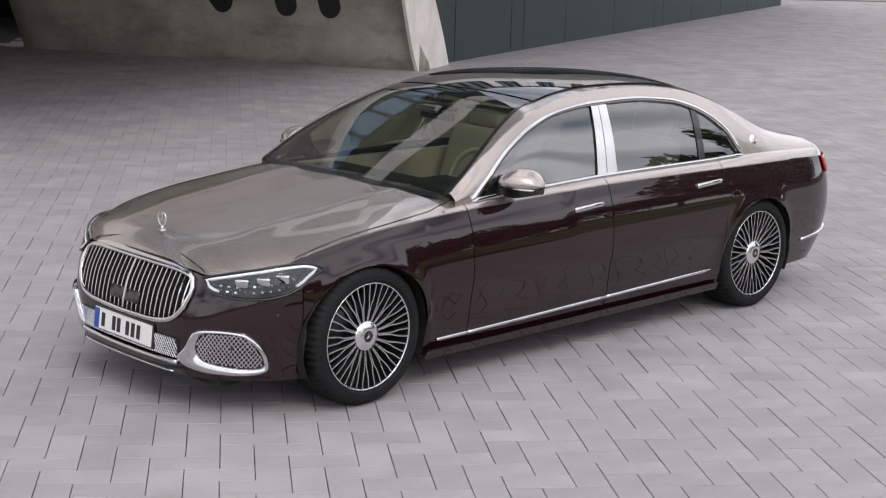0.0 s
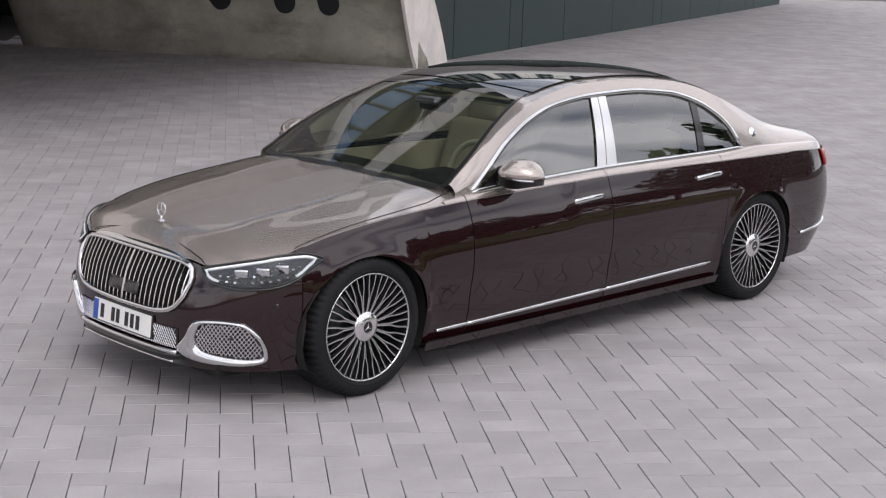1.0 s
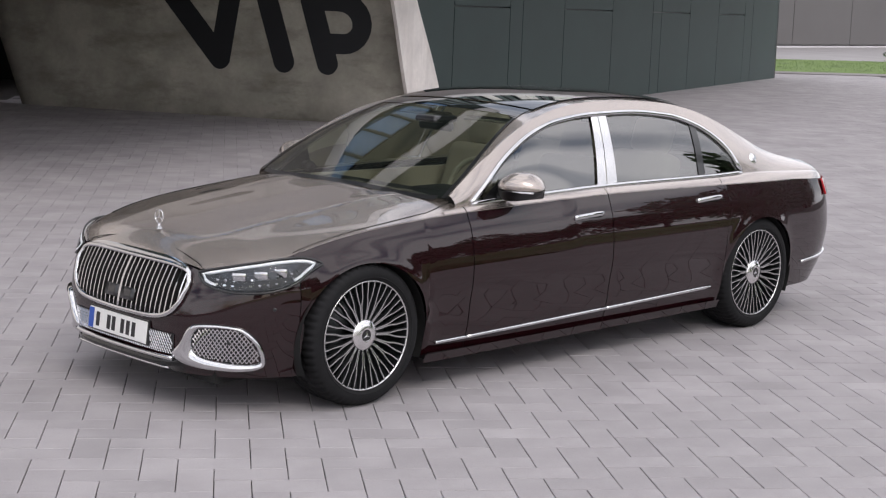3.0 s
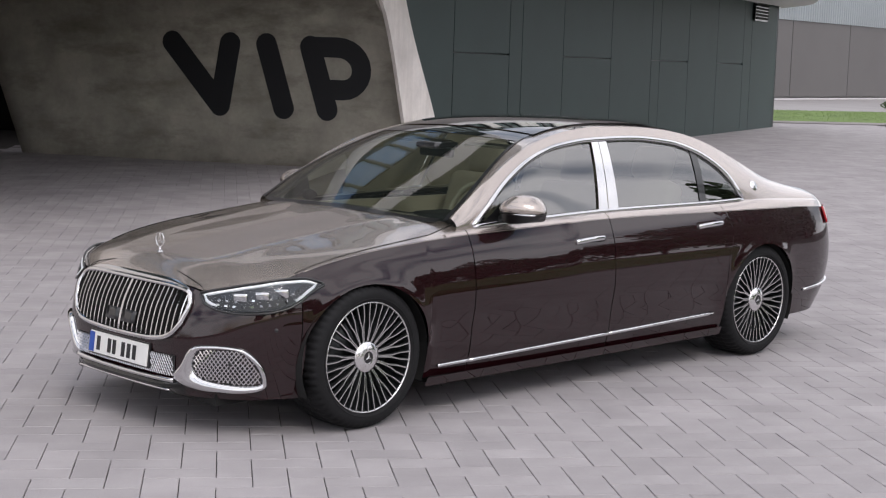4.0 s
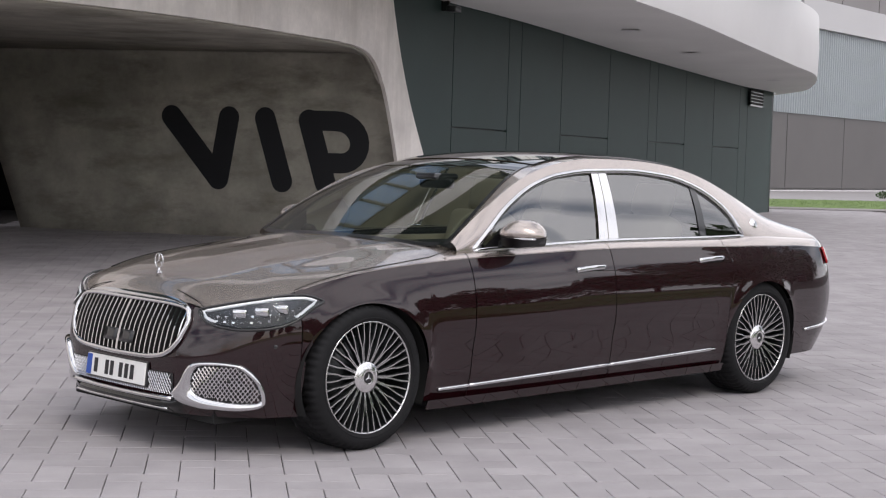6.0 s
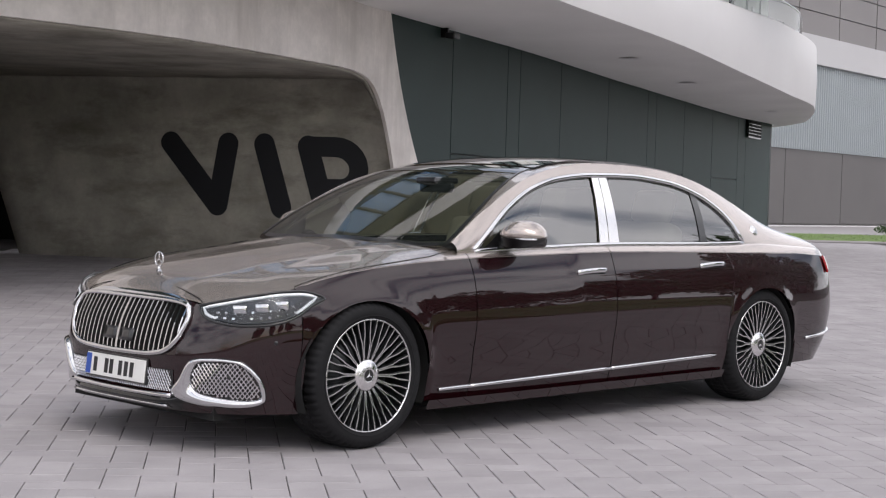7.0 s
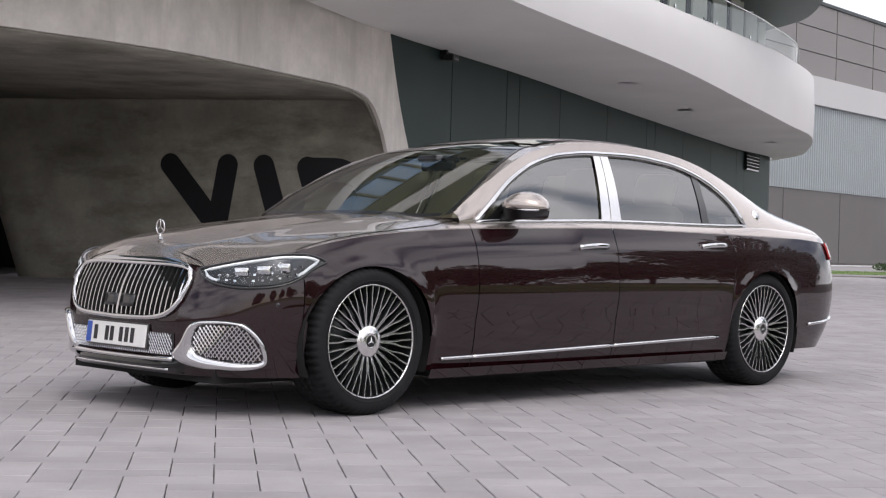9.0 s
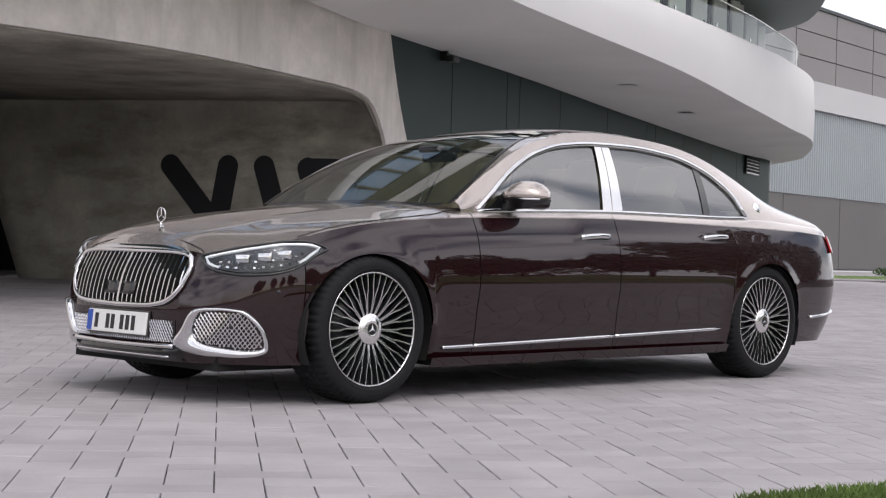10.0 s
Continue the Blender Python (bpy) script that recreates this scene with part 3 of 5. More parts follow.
RAIL_Y = curve([(0.58, 0.810), (0.85, 0.778), (1.14, 0.726), (1.38, 0.682), (1.7, 0.628), (2.33, 0.600), (2.87, 0.606), (3.2, 0.638), (3.6, 0.675), (4.0, 0.690), (4.48, 0.690)])
MID_Z = curve([(0.55, 0.995), (0.75, 1.115), (1.0, 1.245), (1.25, 1.360), (1.45, 1.437), (1.6, 1.472), (1.8, 1.502), (2.1, 1.516), (2.4, 1.515), (2.7, 1.504), (3.0, 1.474), (3.2, 1.430), (3.5, 1.312), (3.8, 1.176), (3.95, 1.118), (4.1, 1.090), (4.3, 1.068), (4.48, 1.028)])
BELT_Z = curve([(0.58, 0.955), (0.8, 0.972), (1.3, 0.990), (2.0, 1.008), (3.0, 1.010), (3.4, 1.020), (3.8, 1.005), (4.2, 0.985), (4.48, 0.965)])
BELT_Y = curve([(0.58, 0.845), (0.8, 0.836), (1.3, 0.832), (2.0, 0.832), (3.0, 0.832), (3.5, 0.826), (4.0, 0.805), (4.48, 0.79)])
SCREEN_EDGE = curve([(0.55, 0.985), (0.78, 0.985), (0.95, 0.955), (1.24, 0.880), (1.38, 0.850), (1.55, 0.840)])
DLO_TOP = curve([(0.785, 0.980), (0.90, 1.065), (1.125, 1.215), (1.37, 1.322), (1.64, 1.385), (1.94, 1.412), (2.29, 1.418), (2.70, 1.388), (2.95, 1.325), (3.12, 1.235), (3.225, 1.13), (3.27, 1.03)])
REAR_IN = curve([(0.0, 0.0), (0.02, 0.45), (0.05, 0.68), (0.10, 0.83), (0.18, 0.92), (0.30, 0.97), (0.6, 0.99), (0.9, 1.0)])


def eased(f, x0, x1, reach, start):
    """The same curve with its kinks smoothed out over a reach that grows from the start."""
    def ext(x):
        if x < x0:
            return f(x0) + (x - x0) * (f(x0 + 0.02) - f(x0)) / 0.02
        if x > x1:
            return f(x1) + (x - x1) * (f(x1) - f(x1 - 0.02)) / 0.02
        return f(x)
    offs = [k / 5 for k in range(-10, 11)]
    wts = [math.exp(-0.5 * o * o) for o in offs]

    def soft(x):
        r = reach * min(max((x - start) / 0.25, 0.0), 1.0)
        return sum(w * ext(x + r * o) for w, o in zip(wts, offs)) / sum(wts)
    xs = np.linspace(x0, x1, 800)
    table = np.array([soft(x) for x in xs])
    return lambda x: float(np.interp(x, xs, table))


SPLIT = eased(SPLIT, -0.77, 4.5, 0.09, -0.45)
HOOD_MID = eased(HOOD_MID, -0.757, 1.0, 0.10, -0.6)
RAIL_Z, MID_Z = eased(RAIL_Z, 0.55, 4.48, 0.09, 0.3), eased(MID_Z, 0.55, 4.48, 0.09, 0.3)
RAIL_Y = eased(RAIL_Y, 0.55, 4.48, 0.12, 0.3)
SCREEN_EDGE = eased(SCREEN_EDGE, 0.55, 1.55, 0.08, 0.3)
WIDE, PLAN = eased(WIDE, 0.15, 1.01, 0.035, -1.0), eased(PLAN, -0.41, 3.81, 0.12, -0.41)
BELT_Z, BELT_Y = eased(BELT_Z, 0.58, 4.48, 0.10, 0.3), eased(BELT_Y, 0.58, 4.48, 0.10, 0.3)


def even(f, x0, x1):
    """A plain parabola through the run of a curve."""
    xs = np.linspace(x0, x1, 40)
    fit = np.polyfit(xs, [f(x) for x in xs], 2)
    return lambda x: float(np.polyval(fit, x))


SCREEN_RAIL, SCREEN_MID = even(RAIL_Z, 0.62, 1.45), even(MID_Z, 0.58, 1.45)
SCREEN_Y = even(RAIL_Y, 0.58, 1.5)


def screen_pt(x, v, lift=0.0):
    """A point on the windscreen, v from one pillar (-1) to the other (1)."""
    b = min(max((x - 1.36) / 0.14, 0), 1)
    yr, zr, zm = [p + (q - p) * b for p, q in ((SCREEN_Y(x), RAIL_Y(x)), (SCREEN_RAIL(x), RAIL_Z(x)), (SCREEN_MID(x), MID_Z(x)))]
    return (x, v * yr, zr + (zm - zr) * (1 - abs(v) ** 2.3) + lift)


def taper(x):
    return REAR_IN(max(4.50 - x, 0)) if x > 3.6 else 1.0


def roll(z, low, top):
    """Let the rounded shoulder end at the height of the paint split."""
    return z + max(0.99 - top, 0) * min(max((z - low) / (top - low), 0), 1)


def side_y(x, z):
    return WIDE(roll(z, 0.5, SPLIT(x)) if x < 1.5 else z) * PLAN(x)


def swell(x, z):
    """The rear door's shut line bows backwards above the sill."""
    return 0.055 * math.exp(-((x - 3.0) / 0.22) ** 2) * math.exp(-((z - 0.83) / 0.12) ** 2)


def front_pt(u, z, off=0.0):
    """A point on the nose: u from the middle (0) to the wheel arch (1), u below 0 on the other side."""
    def raw(u, z):
        s, u = (1, -u) if u < 0 else (-1, u)
        n = NOSE(z)
        if u > 1:
            x = -0.41 + (u - 1)
            return Vector((x, s * side_y(x, z), z))
        e = min(max((u - 0.5) / 0.5, 0), 1)
        w = WIDE(z) + (WIDE(roll(z, 0.5, SPLIT(-0.41))) - WIDE(z)) * e * e
        return Vector((n + FRONT_D(u) * (-0.41 - n), s * w * FRONT_F(u), z))
    p = raw(u, z)
    if off:
        du, dz = raw(u + 0.01, z) - raw(u - 0.01, z), raw(u, z + 0.01) - raw(u, z - 0.01)
        nrm = du.cross(dz).normalized()
        if nrm.x * 0.5 - nrm.y * (1 if u > 0 else -1) * -0.5 > 0:
            nrm = -nrm
        p = p + nrm * off
    return tuple(p)


def back_pt(u, z, off=0.0):
    s, v = (1, -u) if u < 0 else (-1, u)
    t = TAIL(z)
    return (t - BACK_D(v) * (t - 3.81) + off, s * (WIDE(z) * BACK_F(v) + off * 0.4), z)


def rail_side(x, z, off=0.0):
    """The upper side between belt and roof rail."""
    zb, zr = BELT_Z(x), RAIL_Z(x)
    t = (z - zb) / max(zr - zb, 0.02)
    y = BELT_Y(x) + (RAIL_Y(x) - BELT_Y(x)) * t + 0.018 * math.sin(math.pi * min(max(t, 0), 1))
    return (x, -(y * taper(x) + off), z)


def arch(x, cx):
    d = abs(x - cx) / 0.405
    return 0.365 + 0.372 * math.sqrt(max(1 - d * d, 0)) if d <= 1 else 0.0


def side_bottom(x):
    return max(0.205 + 0.006 * x, arch(x, 0.0), arch(x, 3.396))


def columns(x0, x1):
    out = set(lin(x0, x1, max(int((x1 - x0) / 0.05), 4)))
    for cx in (0.0, 3.396):
        out |= {round(cx + 0.405 * math.sin(radians(a)), 5) for a in range(-90, 91, 6)}
    return sorted({round(v, 5) for v in out if x0 - 1e-6 <= v <= x1 + 1e-6})


def side_panel(x0, x1):
    rows = []
    for x in columns(x0, x1):
        low = side_bottom(x)
        if abs(x + 0.405) < 1e-3 or x > 3.8:
            low = 0.366
        elif abs(x - 0.405) < 1e-3 or abs(x - 2.991) < 1e-3:
            low = 0.205 + 0.006 * x
        rows.append(side_column(x, low))
    return grid(rows)


def side_column(x, low):
    top = SPLIT(x)
    out = []
    for k in range(19):
        z = low + (top - low) * k / 18
        # the flank draws in a little under a soft shoulder crease
        crease = 0.003 * math.exp(-((z - 0.85) / 0.03) ** 2) - 0.010 * math.exp(-((z - 0.45) / 0.10) ** 2)
        flare = 0.0
        for cx in (0.0, 3.396):
            r = math.hypot((x - cx) / 0.405, (z - 0.365) / 0.372) - 1
            end = min(max((x + 0.405) / 0.2, 0), 1) * min(max((3.81 - x) / 0.2, 0), 1)
            flare += 0.011 * math.exp(-(max(r, 0) / 0.13) ** 2) * end
        fade = min(max((x + 0.1) / 0.6, 0), 1) * min(max((3.81 - x) / 0.7, 0), 1)
        out.append((x + swell(x, z), -(side_y(x, z) + crease * fade + flare), z))
    return out


def front_patch(u0, u1, low, high, n, m, off, mat, name, parent, label="", thick=0.0, smooth=True, bulge=0.0):
    rows = []
    for i in range(n):
        u = u0 + (u1 - u0) * i / (n - 1)
        a, b = low(u), high(u)
        rows.append([front_pt(u, a + (b - a) * k / (m - 1), off + bulge * math.sin(math.pi * k / (m - 1)) * math.sin(math.pi * i / (n - 1))) for k in range(m)])
    shape = grid(rows)
    return part(name, *(flip(shape) if u1 > u0 else shape), mat, parent, label, smooth, thick)


def both_sides(name, shape, mat, parent, label="", **kw):
    return [part(name, *shape, mat, parent, label, **kw), part(name, *mirrored(shape), mat, parent, label, **kw)]


def build_wheel(car, x, side):
    wheel = new("wheel")
    wheel.parent = car
    wheel.matrix_local = pose(x, side * 0.925, 0.366, 0, 0, 180 if side > 0 else 0)
    tyre = [(0.283, 0.012), (0.290, 0.002), (0.305, -0.004), (0.325, -0.004), (0.345, 0.006), (0.358, 0.020), (0.3655, 0.040), (0.3685, 0.07)]
    tyre += [(0.3685, 0.085), (0.362, 0.088), (0.362, 0.094), (0.3685, 0.097), (0.3690, 0.135), (0.362, 0.138), (0.362, 0.145), (0.3690, 0.148), (0.3685, 0.185), (0.362, 0.188), (0.362, 0.194), (0.3685, 0.197), (0.366, 0.235), (0.355, 0.258), (0.33, 0.268), (0.28, 0.262)]
    v, f = lathe(tyre, 240)
    # cross grooves cut into the tread's shoulders
    v = [(x * 0.972, y, z * 0.972) if math.hypot(x, z) > 0.3545 and (i % 241) % 4 == 0 else (x, y, z) for i, (x, y, z) in enumerate(v)]
    part("tyre", v, f, RUBBER, wheel)
    part("sidewall_ring", *lathe([(0.296, -0.0015), (0.298, -0.0055), (0.300, -0.0055), (0.302, -0.003)], 96), RUBBER, wheel)
    rim = [(0.283, 0.012), (0.284, 0.006), (0.2775, 0.004), (0.274, 0.010), (0.270, 0.030), (0.262, 0.09), (0.258, 0.20)]
    part("rim", *lathe(rim[:4], 96), RIM_FACE, wheel)
    part("barrel", *lathe(rim[3:] + [(0.03, 0.19)], 72), RIM_DARK, wheel, "dark inner barrel")
    part("brake_disc", *lathe([(0.06, 0.10), (0.195, 0.10), (0.195, 0.13), (0.06, 0.13)], 48), RIM_DARK, wheel)
    hub = [(0.0, 0.013), (0.030, 0.013), (0.034, 0.010), (0.040, 0.012), (0.056, 0.013), (0.066, 0.020), (0.074, 0.022), (0.079, 0.027), (0.079, 0.06)]
    part("hub_cap", *lathe(hub, 48), SATIN, wheel, "brushed hub cap")
    badge = []
    for k in range(3):
        a = math.pi / 2 + k * 2 * math.pi / 3
        c, s = math.cos(a), math.sin(a)
        badge.append(([(0.026 * c, 0.0105, 0.026 * s), (0.005 * -s, 0.0095, 0.005 * c), (0, 0.0075, 0), (0.005 * s, 0.0095, -0.005 * c)], [(0, 1, 2), (0, 2, 3)]))
    part("badge_disc", *lathe([(0.0, 0.0115), (0.029, 0.0115)], 24), BLACK, wheel)
    part("badge", *merge(*badge), CHROME, wheel, smooth=False)
    # forty slim spokes that leave the hub in pairs and part half way out
    meshes = []
    for s in (-1, 1):
        line = [(0.060, s * 3.2, 0.034), (0.10, s * 2.1, 0.026), (0.145, s * 1.75, 0.019), (0.168, s * 2.2, 0.016), (0.195, s * 3.9, 0.012), (0.215, s * 4.45, 0.010), (0.250, s * 4.5, 0.007), (0.278, s * 4.5, 0.006)]
        rows = []
        for i, (r, a, y) in enumerate(line):
            a = radians(a) * (1.0 if r > 0.14 else 1.0)
            w = 0.0033 if r > 0.1 else 0.0028
            c, q = math.cos(a), math.sin(a)
            mid = Vector((r * c, 0, r * q))
            t = Vector((-q, 0, c))
            rows.append([tuple(mid + t * w * e + Vector((0, yy, 0))) for e, yy in ((-1.6, y + 0.022), (-1, y), (1, y), (1.6, y + 0.022))])
        v, f = grid(rows)
        me = bpy.data.meshes.new("spoke")
        me.from_pydata(v, [], f)
        me.materials.append(RIM_FACE)
        me.materials.append(RIM_DARK)
        for i, p in enumerate(me.polygons):
            p.material_index = 0 if i % 3 == 1 else 1
        meshes.append(me)
    for k in range(20):
        for me in meshes:
            ob = new("spoke", me)
            ob.parent = wheel
            ob.rotation_euler = (0, radians(18 * k + 4), 0)
    return wheel


def build_car():
    car = thing("limousine", "two-tone limousine, champagne over dark maroon, parked on grey pavers", "car")
    # lower body, split at the shut lines
    for x0, x1, name in [(-0.405, 0.715, "front_wing"), (0.721, 1.865, "front_door"), (1.871, 2.987, "rear_door"), (2.991, 3.81, "rear_wing")]:
        both_sides(name, flip(side_panel(x0, x1)), MAROON, car)
    # inner shell behind the gaps
    rows = [[(x + swell(x, 0.9) * 0, -(side_y(x, z) - 0.03), z) for z in lin(max(side_bottom(x) + 0.03, 0.24), SPLIT(x) - 0.01, 8)] for x in lin(0.45, 2.95, 60)]
    both_sides("inner_shell", flip(grid(rows)), SEAM, car)
    # shoulder between the paint split and the window belt
    for x0, x1, name in [(0.56, 0.715, "shoulder"), (0.721, 1.865, "door_shoulder"), (1.871, 2.99, "door_shoulder"), (2.995, 4.49, "rear_shoulder")]:
        rows = []
        for x in lin(x0, x1, max(int((x1 - x0) / 0.05), 4)):
            y0, z0, y1, z1 = side_y(min(x, 3.81), SPLIT(x)) if x <= 3.81 else 0, SPLIT(x), BELT_Y(x) * taper(x), BELT_Z(x)
            if x > 3.81:
                y0 = rear_edge(x)
            y1 = min(y1, y0 - 0.005)
            rows.append([(x, -(y0 + (y1 - y0) * t), z0 + (z1 - z0) * math.sin(t * math.pi / 2) ** 0.9 if t else z0) for t in lin(0, 1, 7)])
        both_sides(name, flip(grid(rows)), BEIGE, car, "champagne painted shoulder")
    # paint pinstripe on the split
    line = [(x, -(side_y(x, SPLIT(x)) + 0.0015), SPLIT(x) - 0.004) for x in lin(-0.36, 3.78, 120)]
    both_sides("pinstripe", tube(line, 0.0022, 5), BEIGE, car)
    # bonnet with a slightly raised middle
    rows = []
    for x in [-0.755 + 0.345 * (k / 14) ** 2 for k in range(14)] + lin(-0.41, 0.70, 38):
        if x < -0.41:
            w, best = 0.0, 9
            for k in range(201):
                u = k / 200
                n = -0.757
                xx = n + FRONT_D(u) * (-0.41 - n)
                if abs(xx - x) < best:
                    best, w = abs(xx - x), -front_pt(u, SPLIT(x))[1]
            ye = w
        else:
            ye = side_y(x, SPLIT(x))
        ze, zm = SPLIT(x), HOOD_MID(x)
        row = []
        for k in range(81):
            v = -1 + k / 40
            # two soft ridges run back from the grille's shoulders, one fine ridge along the middle
            z = ze + (zm - ze) * (1 - abs(v) ** crown(x))
            fade = min(max((x + 0.7) / 0.4, 0), 1)
            z += fade * (0.007 * math.exp(-((abs(v) - 0.50) / 0.10) ** 2) + 0.012 * max(1 - abs(v) / 0.45, 0))
            row.append((x, v * ye, z))
        rows.append(row)
    part("bonnet", *flip(grid(rows)), BEIGE, car, "champagne painted bonnet")
    cut = curve([(0.0, 0.822), (0.2, 0.816), (0.36, 0.792), (0.45, 0.768), (0.50, 0.735)])
    seam = []
    for u in lin(-0.50, 0.50, 41):
        x, y, _ = front_pt(u, cut(abs(u)))
        row = min(rows, key=lambda r: abs(r[0][0] - x))
        seam.append((x, y, float(np.interp(y, [q[1] for q in row], [q[2] for q in row])) + 0.001))
    part("bonnet_front_seam", *tube(seam, 0.0022, 5, up=(1, 0, 0)), SEAM, car)
    both_sides("bonnet_seam", tube([(x, -y, z + 0.001) for x, y, z in bonnet_seam()], 0.0025, 5), SEAM, car)
    # roof, windscreen and rear window from one set of cross sections
    def top_rows(x0, x1, n, v0, v1, lift=0.0):
        out = []
        for x in lin(x0, x1, n):
            yr, zr, zm = RAIL_Y(x) * taper(x), RAIL_Z(x), MID_Z(x)
            out.append([(x, v * yr, zr + (zm - zr) * (1 - abs(v) ** 2.3) + lift) for v in lin(v0, v1, 25)])
        return flip(grid(out))
    def screen(s0, s1, w0, w1, n, m, lift):
        """A patch of the windscreen: s from its foot to the roof, w across it, narrowing upwards."""
        out = []
        for a in lin(s0, s1, n):
            row = []
            for w in lin(w0, w1, m):
                x0 = 0.578 + 0.062 * min(abs(w), 1.0) ** 5
                x = x0 + (1.43 - x0) * a
                row.append(screen_pt(x, w * SCREEN_EDGE(x), lift))
            out.append(row)
        return flip(grid(out))
    part("windscreen", *screen(0.0, 1.0, -0.99, 0.99, 40, 41, 0.002), GLASS, car, "clear windscreen with reflections").visible_shadow = False
    both_sides("windscreen_frame", screen(0.0, 1.0, -1.003, -0.968, 40, 4, 0.005), BLACK, car)
    part("windscreen_header", *screen(0.965, 1.14, -1.0, 1.0, 6, 41, 0.005), ROOF_GLASS, car)
    part("cowl", *screen(-0.008, 0.026, -0.93, 0.93, 5, 41, 0.004), BLACK, car)
    rows = []
    for x in lin(0.66, 1.50, 40):
        inner = [screen_pt(x, v, 0.001) for v in lin(-1.0, 0.004 - SCREEN_EDGE(x), 7)]
        rows.append([(x, -RAIL_Y(x), RAIL_Z(x))] + inner[1:])
    both_sides("front_pillar", flip(grid(rows)), BEIGE, car, "champagne painted pillar beside the windscreen")
    part("roof_glass", *top_rows(1.54, 2.30, 24, -0.87, 0.87, 0.010), ROOF_GLASS, car, "black panoramic glass roof").visible_shadow = False
    part("rear_roof_glass", *top_rows(2.31, 2.92, 20, -0.87, 0.87, 0.010), ROOF_GLASS, car, "black panoramic glass roof").visible_shadow = False
    both_sides("roof_side", top_rows(1.47, 2.93, 44, -1.0, -0.85), BEIGE, car, "champagne painted roof edge")
    part("roof", *top_rows(2.90, 3.16, 12, -1.0, 1.0), BEIGE, car, "champagne painted roof")
    both_sides("roof_rib", top_rows(1.47, 2.93, 44, -0.87, -0.80, 0.003), BLACK, car)
    part("rear_window", *top_rows(3.16, 3.90, 24, -0.93, 0.93, 0.003), ROOF_GLASS, car, "dark rear window")
    part("boot_lid", *top_rows(3.16, 4.495, 50, -1.0, 1.0), BEIGE, car, "champagne painted boot lid")
    # roof rails and rear pillars above the side windows
    rows = []
    for x in lin(0.66, 4.49, 150):
        lo = BELT_Z(x) if x < 0.81 or x > 3.27 else DLO_TOP(x)
        rows.append([rail_side(x, lo + (RAIL_Z(x) - lo) * t) for t in lin(0, 1, 9)])
    both_sides("roof_rail", flip(grid(rows)), BEIGE, car, "champagne painted pillar and roof rail")
    # side windows
    def glass_rows(x0a, x1a, x0b, x1b, off=-0.006):
        out = []
        for k in range(25):
            s = k / 24
            xb, xt = x0a + (x1a - x0a) * s, x0b + (x1b - x0b) * s
            col = []
            for j in range(9):
                t = j / 8
                x = xb + (xt - xb) * t
                z = BELT_Z(x) + (DLO_TOP(x) - BELT_Z(x)) * t
                col.append(rail_side(x, z, off))
            out.append(col)
        return flip(grid(out))
    for name, q in [("front_window", (0.83, 1.86, 0.83, 1.97)), ("rear_window_side", (1.98, 2.83, 2.07, 2.90)), ("quarter_window", (2.90, 3.255, 2.96, 3.255))]:
        for ob in both_sides(name, glass_rows(*q), SIDE_GLASS, car, "tinted side window"):
            ob.visible_shadow = False
    both_sides("window_divider", glass_rows(2.825, 2.89, 2.895, 2.955, -0.001), BLACK, car, "dark divider")
    both_sides("pillar_trim", glass_rows(1.835, 1.918, 1.945, 2.008, 0.006), SATIN, car, "bright brushed metal pillar")
    both_sides("pillar_trim", glass_rows(1.924, 2.015, 2.014, 2.085, 0.006), SATIN, car, "bright brushed metal pillar")
    # chrome surround: over the top and along the belt
    over = [rail_side(x, DLO_TOP(x), 0.003) for x in lin(0.785, 3.27, 110)]
    both_sides("window_surround", tube(over, 0.0165, 8), CHROME, car, "polished window surround")
    belt = [rail_side(x, BELT_Z(x) + 0.004, 0.006) for x in lin(0.785, 3.265, 60)]
    both_sides("belt_trim", tube(belt, 0.0145, 8), CHROME, car, "polished belt strip")
    # nose
    top = lambda u: SPLIT(NOSE(0.75) + FRONT_D(abs(u)) * (-0.41 - NOSE(0.75)))
    rows = [[front_pt(-1 + i / 40, 0.195 + (top(-1 + i / 40) - 0.195) * k / 24) for k in range(25)] for i in range(81)]
    shell, quads = flip(grid(rows))
    keep = []
    for q in quads:
        row, z = q[0] // 25, sum(shell[i][2] for i in q) / 4
        u = -1 + (row + 0.5) / 40
        if not (in_grille(u, z) or in_intake(u, z)):
            keep.append(q)
    part("front_bumper", shell, keep, MAROON, car)
    rows = [[front_pt(u, z, 0.001) for z in lin(0.195, 0.465, 8)] for u in lin(0.999, 1.032, 4)]
    both_sides("bumper_corner", flip(grid(rows)), MAROON, car)
    build_face(car)
    # tail
    rim = lambda u: SPLIT(TAIL(0.935) - BACK_D(abs(u)) * (TAIL(0.935) - 3.81))
    rows = [[back_pt(u, 0.22 + (rim(u) - 0.22) * k / 16) for k in range(17)] for u in lin(-1, 1, 61)]
    part("rear_bumper", *grid(rows), MAROON, car)
    rows = [[back_pt(u, z, 0.006) for z in lin(0.82, 0.93, 6)] for u in lin(0.52, 0.82, 16)]
    both_sides("tail_lamp", grid(rows), RED_LAMP, car, "red wraparound tail lamp", thick=-0.01)
    strip = [back_pt(u, 0.385 + 0.05 * (0.95 - u) / 0.35, 0.006) for u in lin(0.60, 0.95, 16)]
    both_sides("bumper_strip", tube(strip, 0.011, 8), CHROME, car, "chrome strip")
    # sill strip, sill and handles
    for x0, x1 in [(0.50, 0.716), (0.722, 1.866), (1.872, 2.88)]:
        line = [(x, -(side_y(x, 0.262 + 0.0265 * (x - 0.5)) + 0.005), 0.262 + 0.0265 * (x - 0.5)) for x in lin(x0, x1, 20)]
        both_sides("sill_strip", tube(line, 0.0105, 8, flat=0.7), CHROME, car, "chrome sill strip")
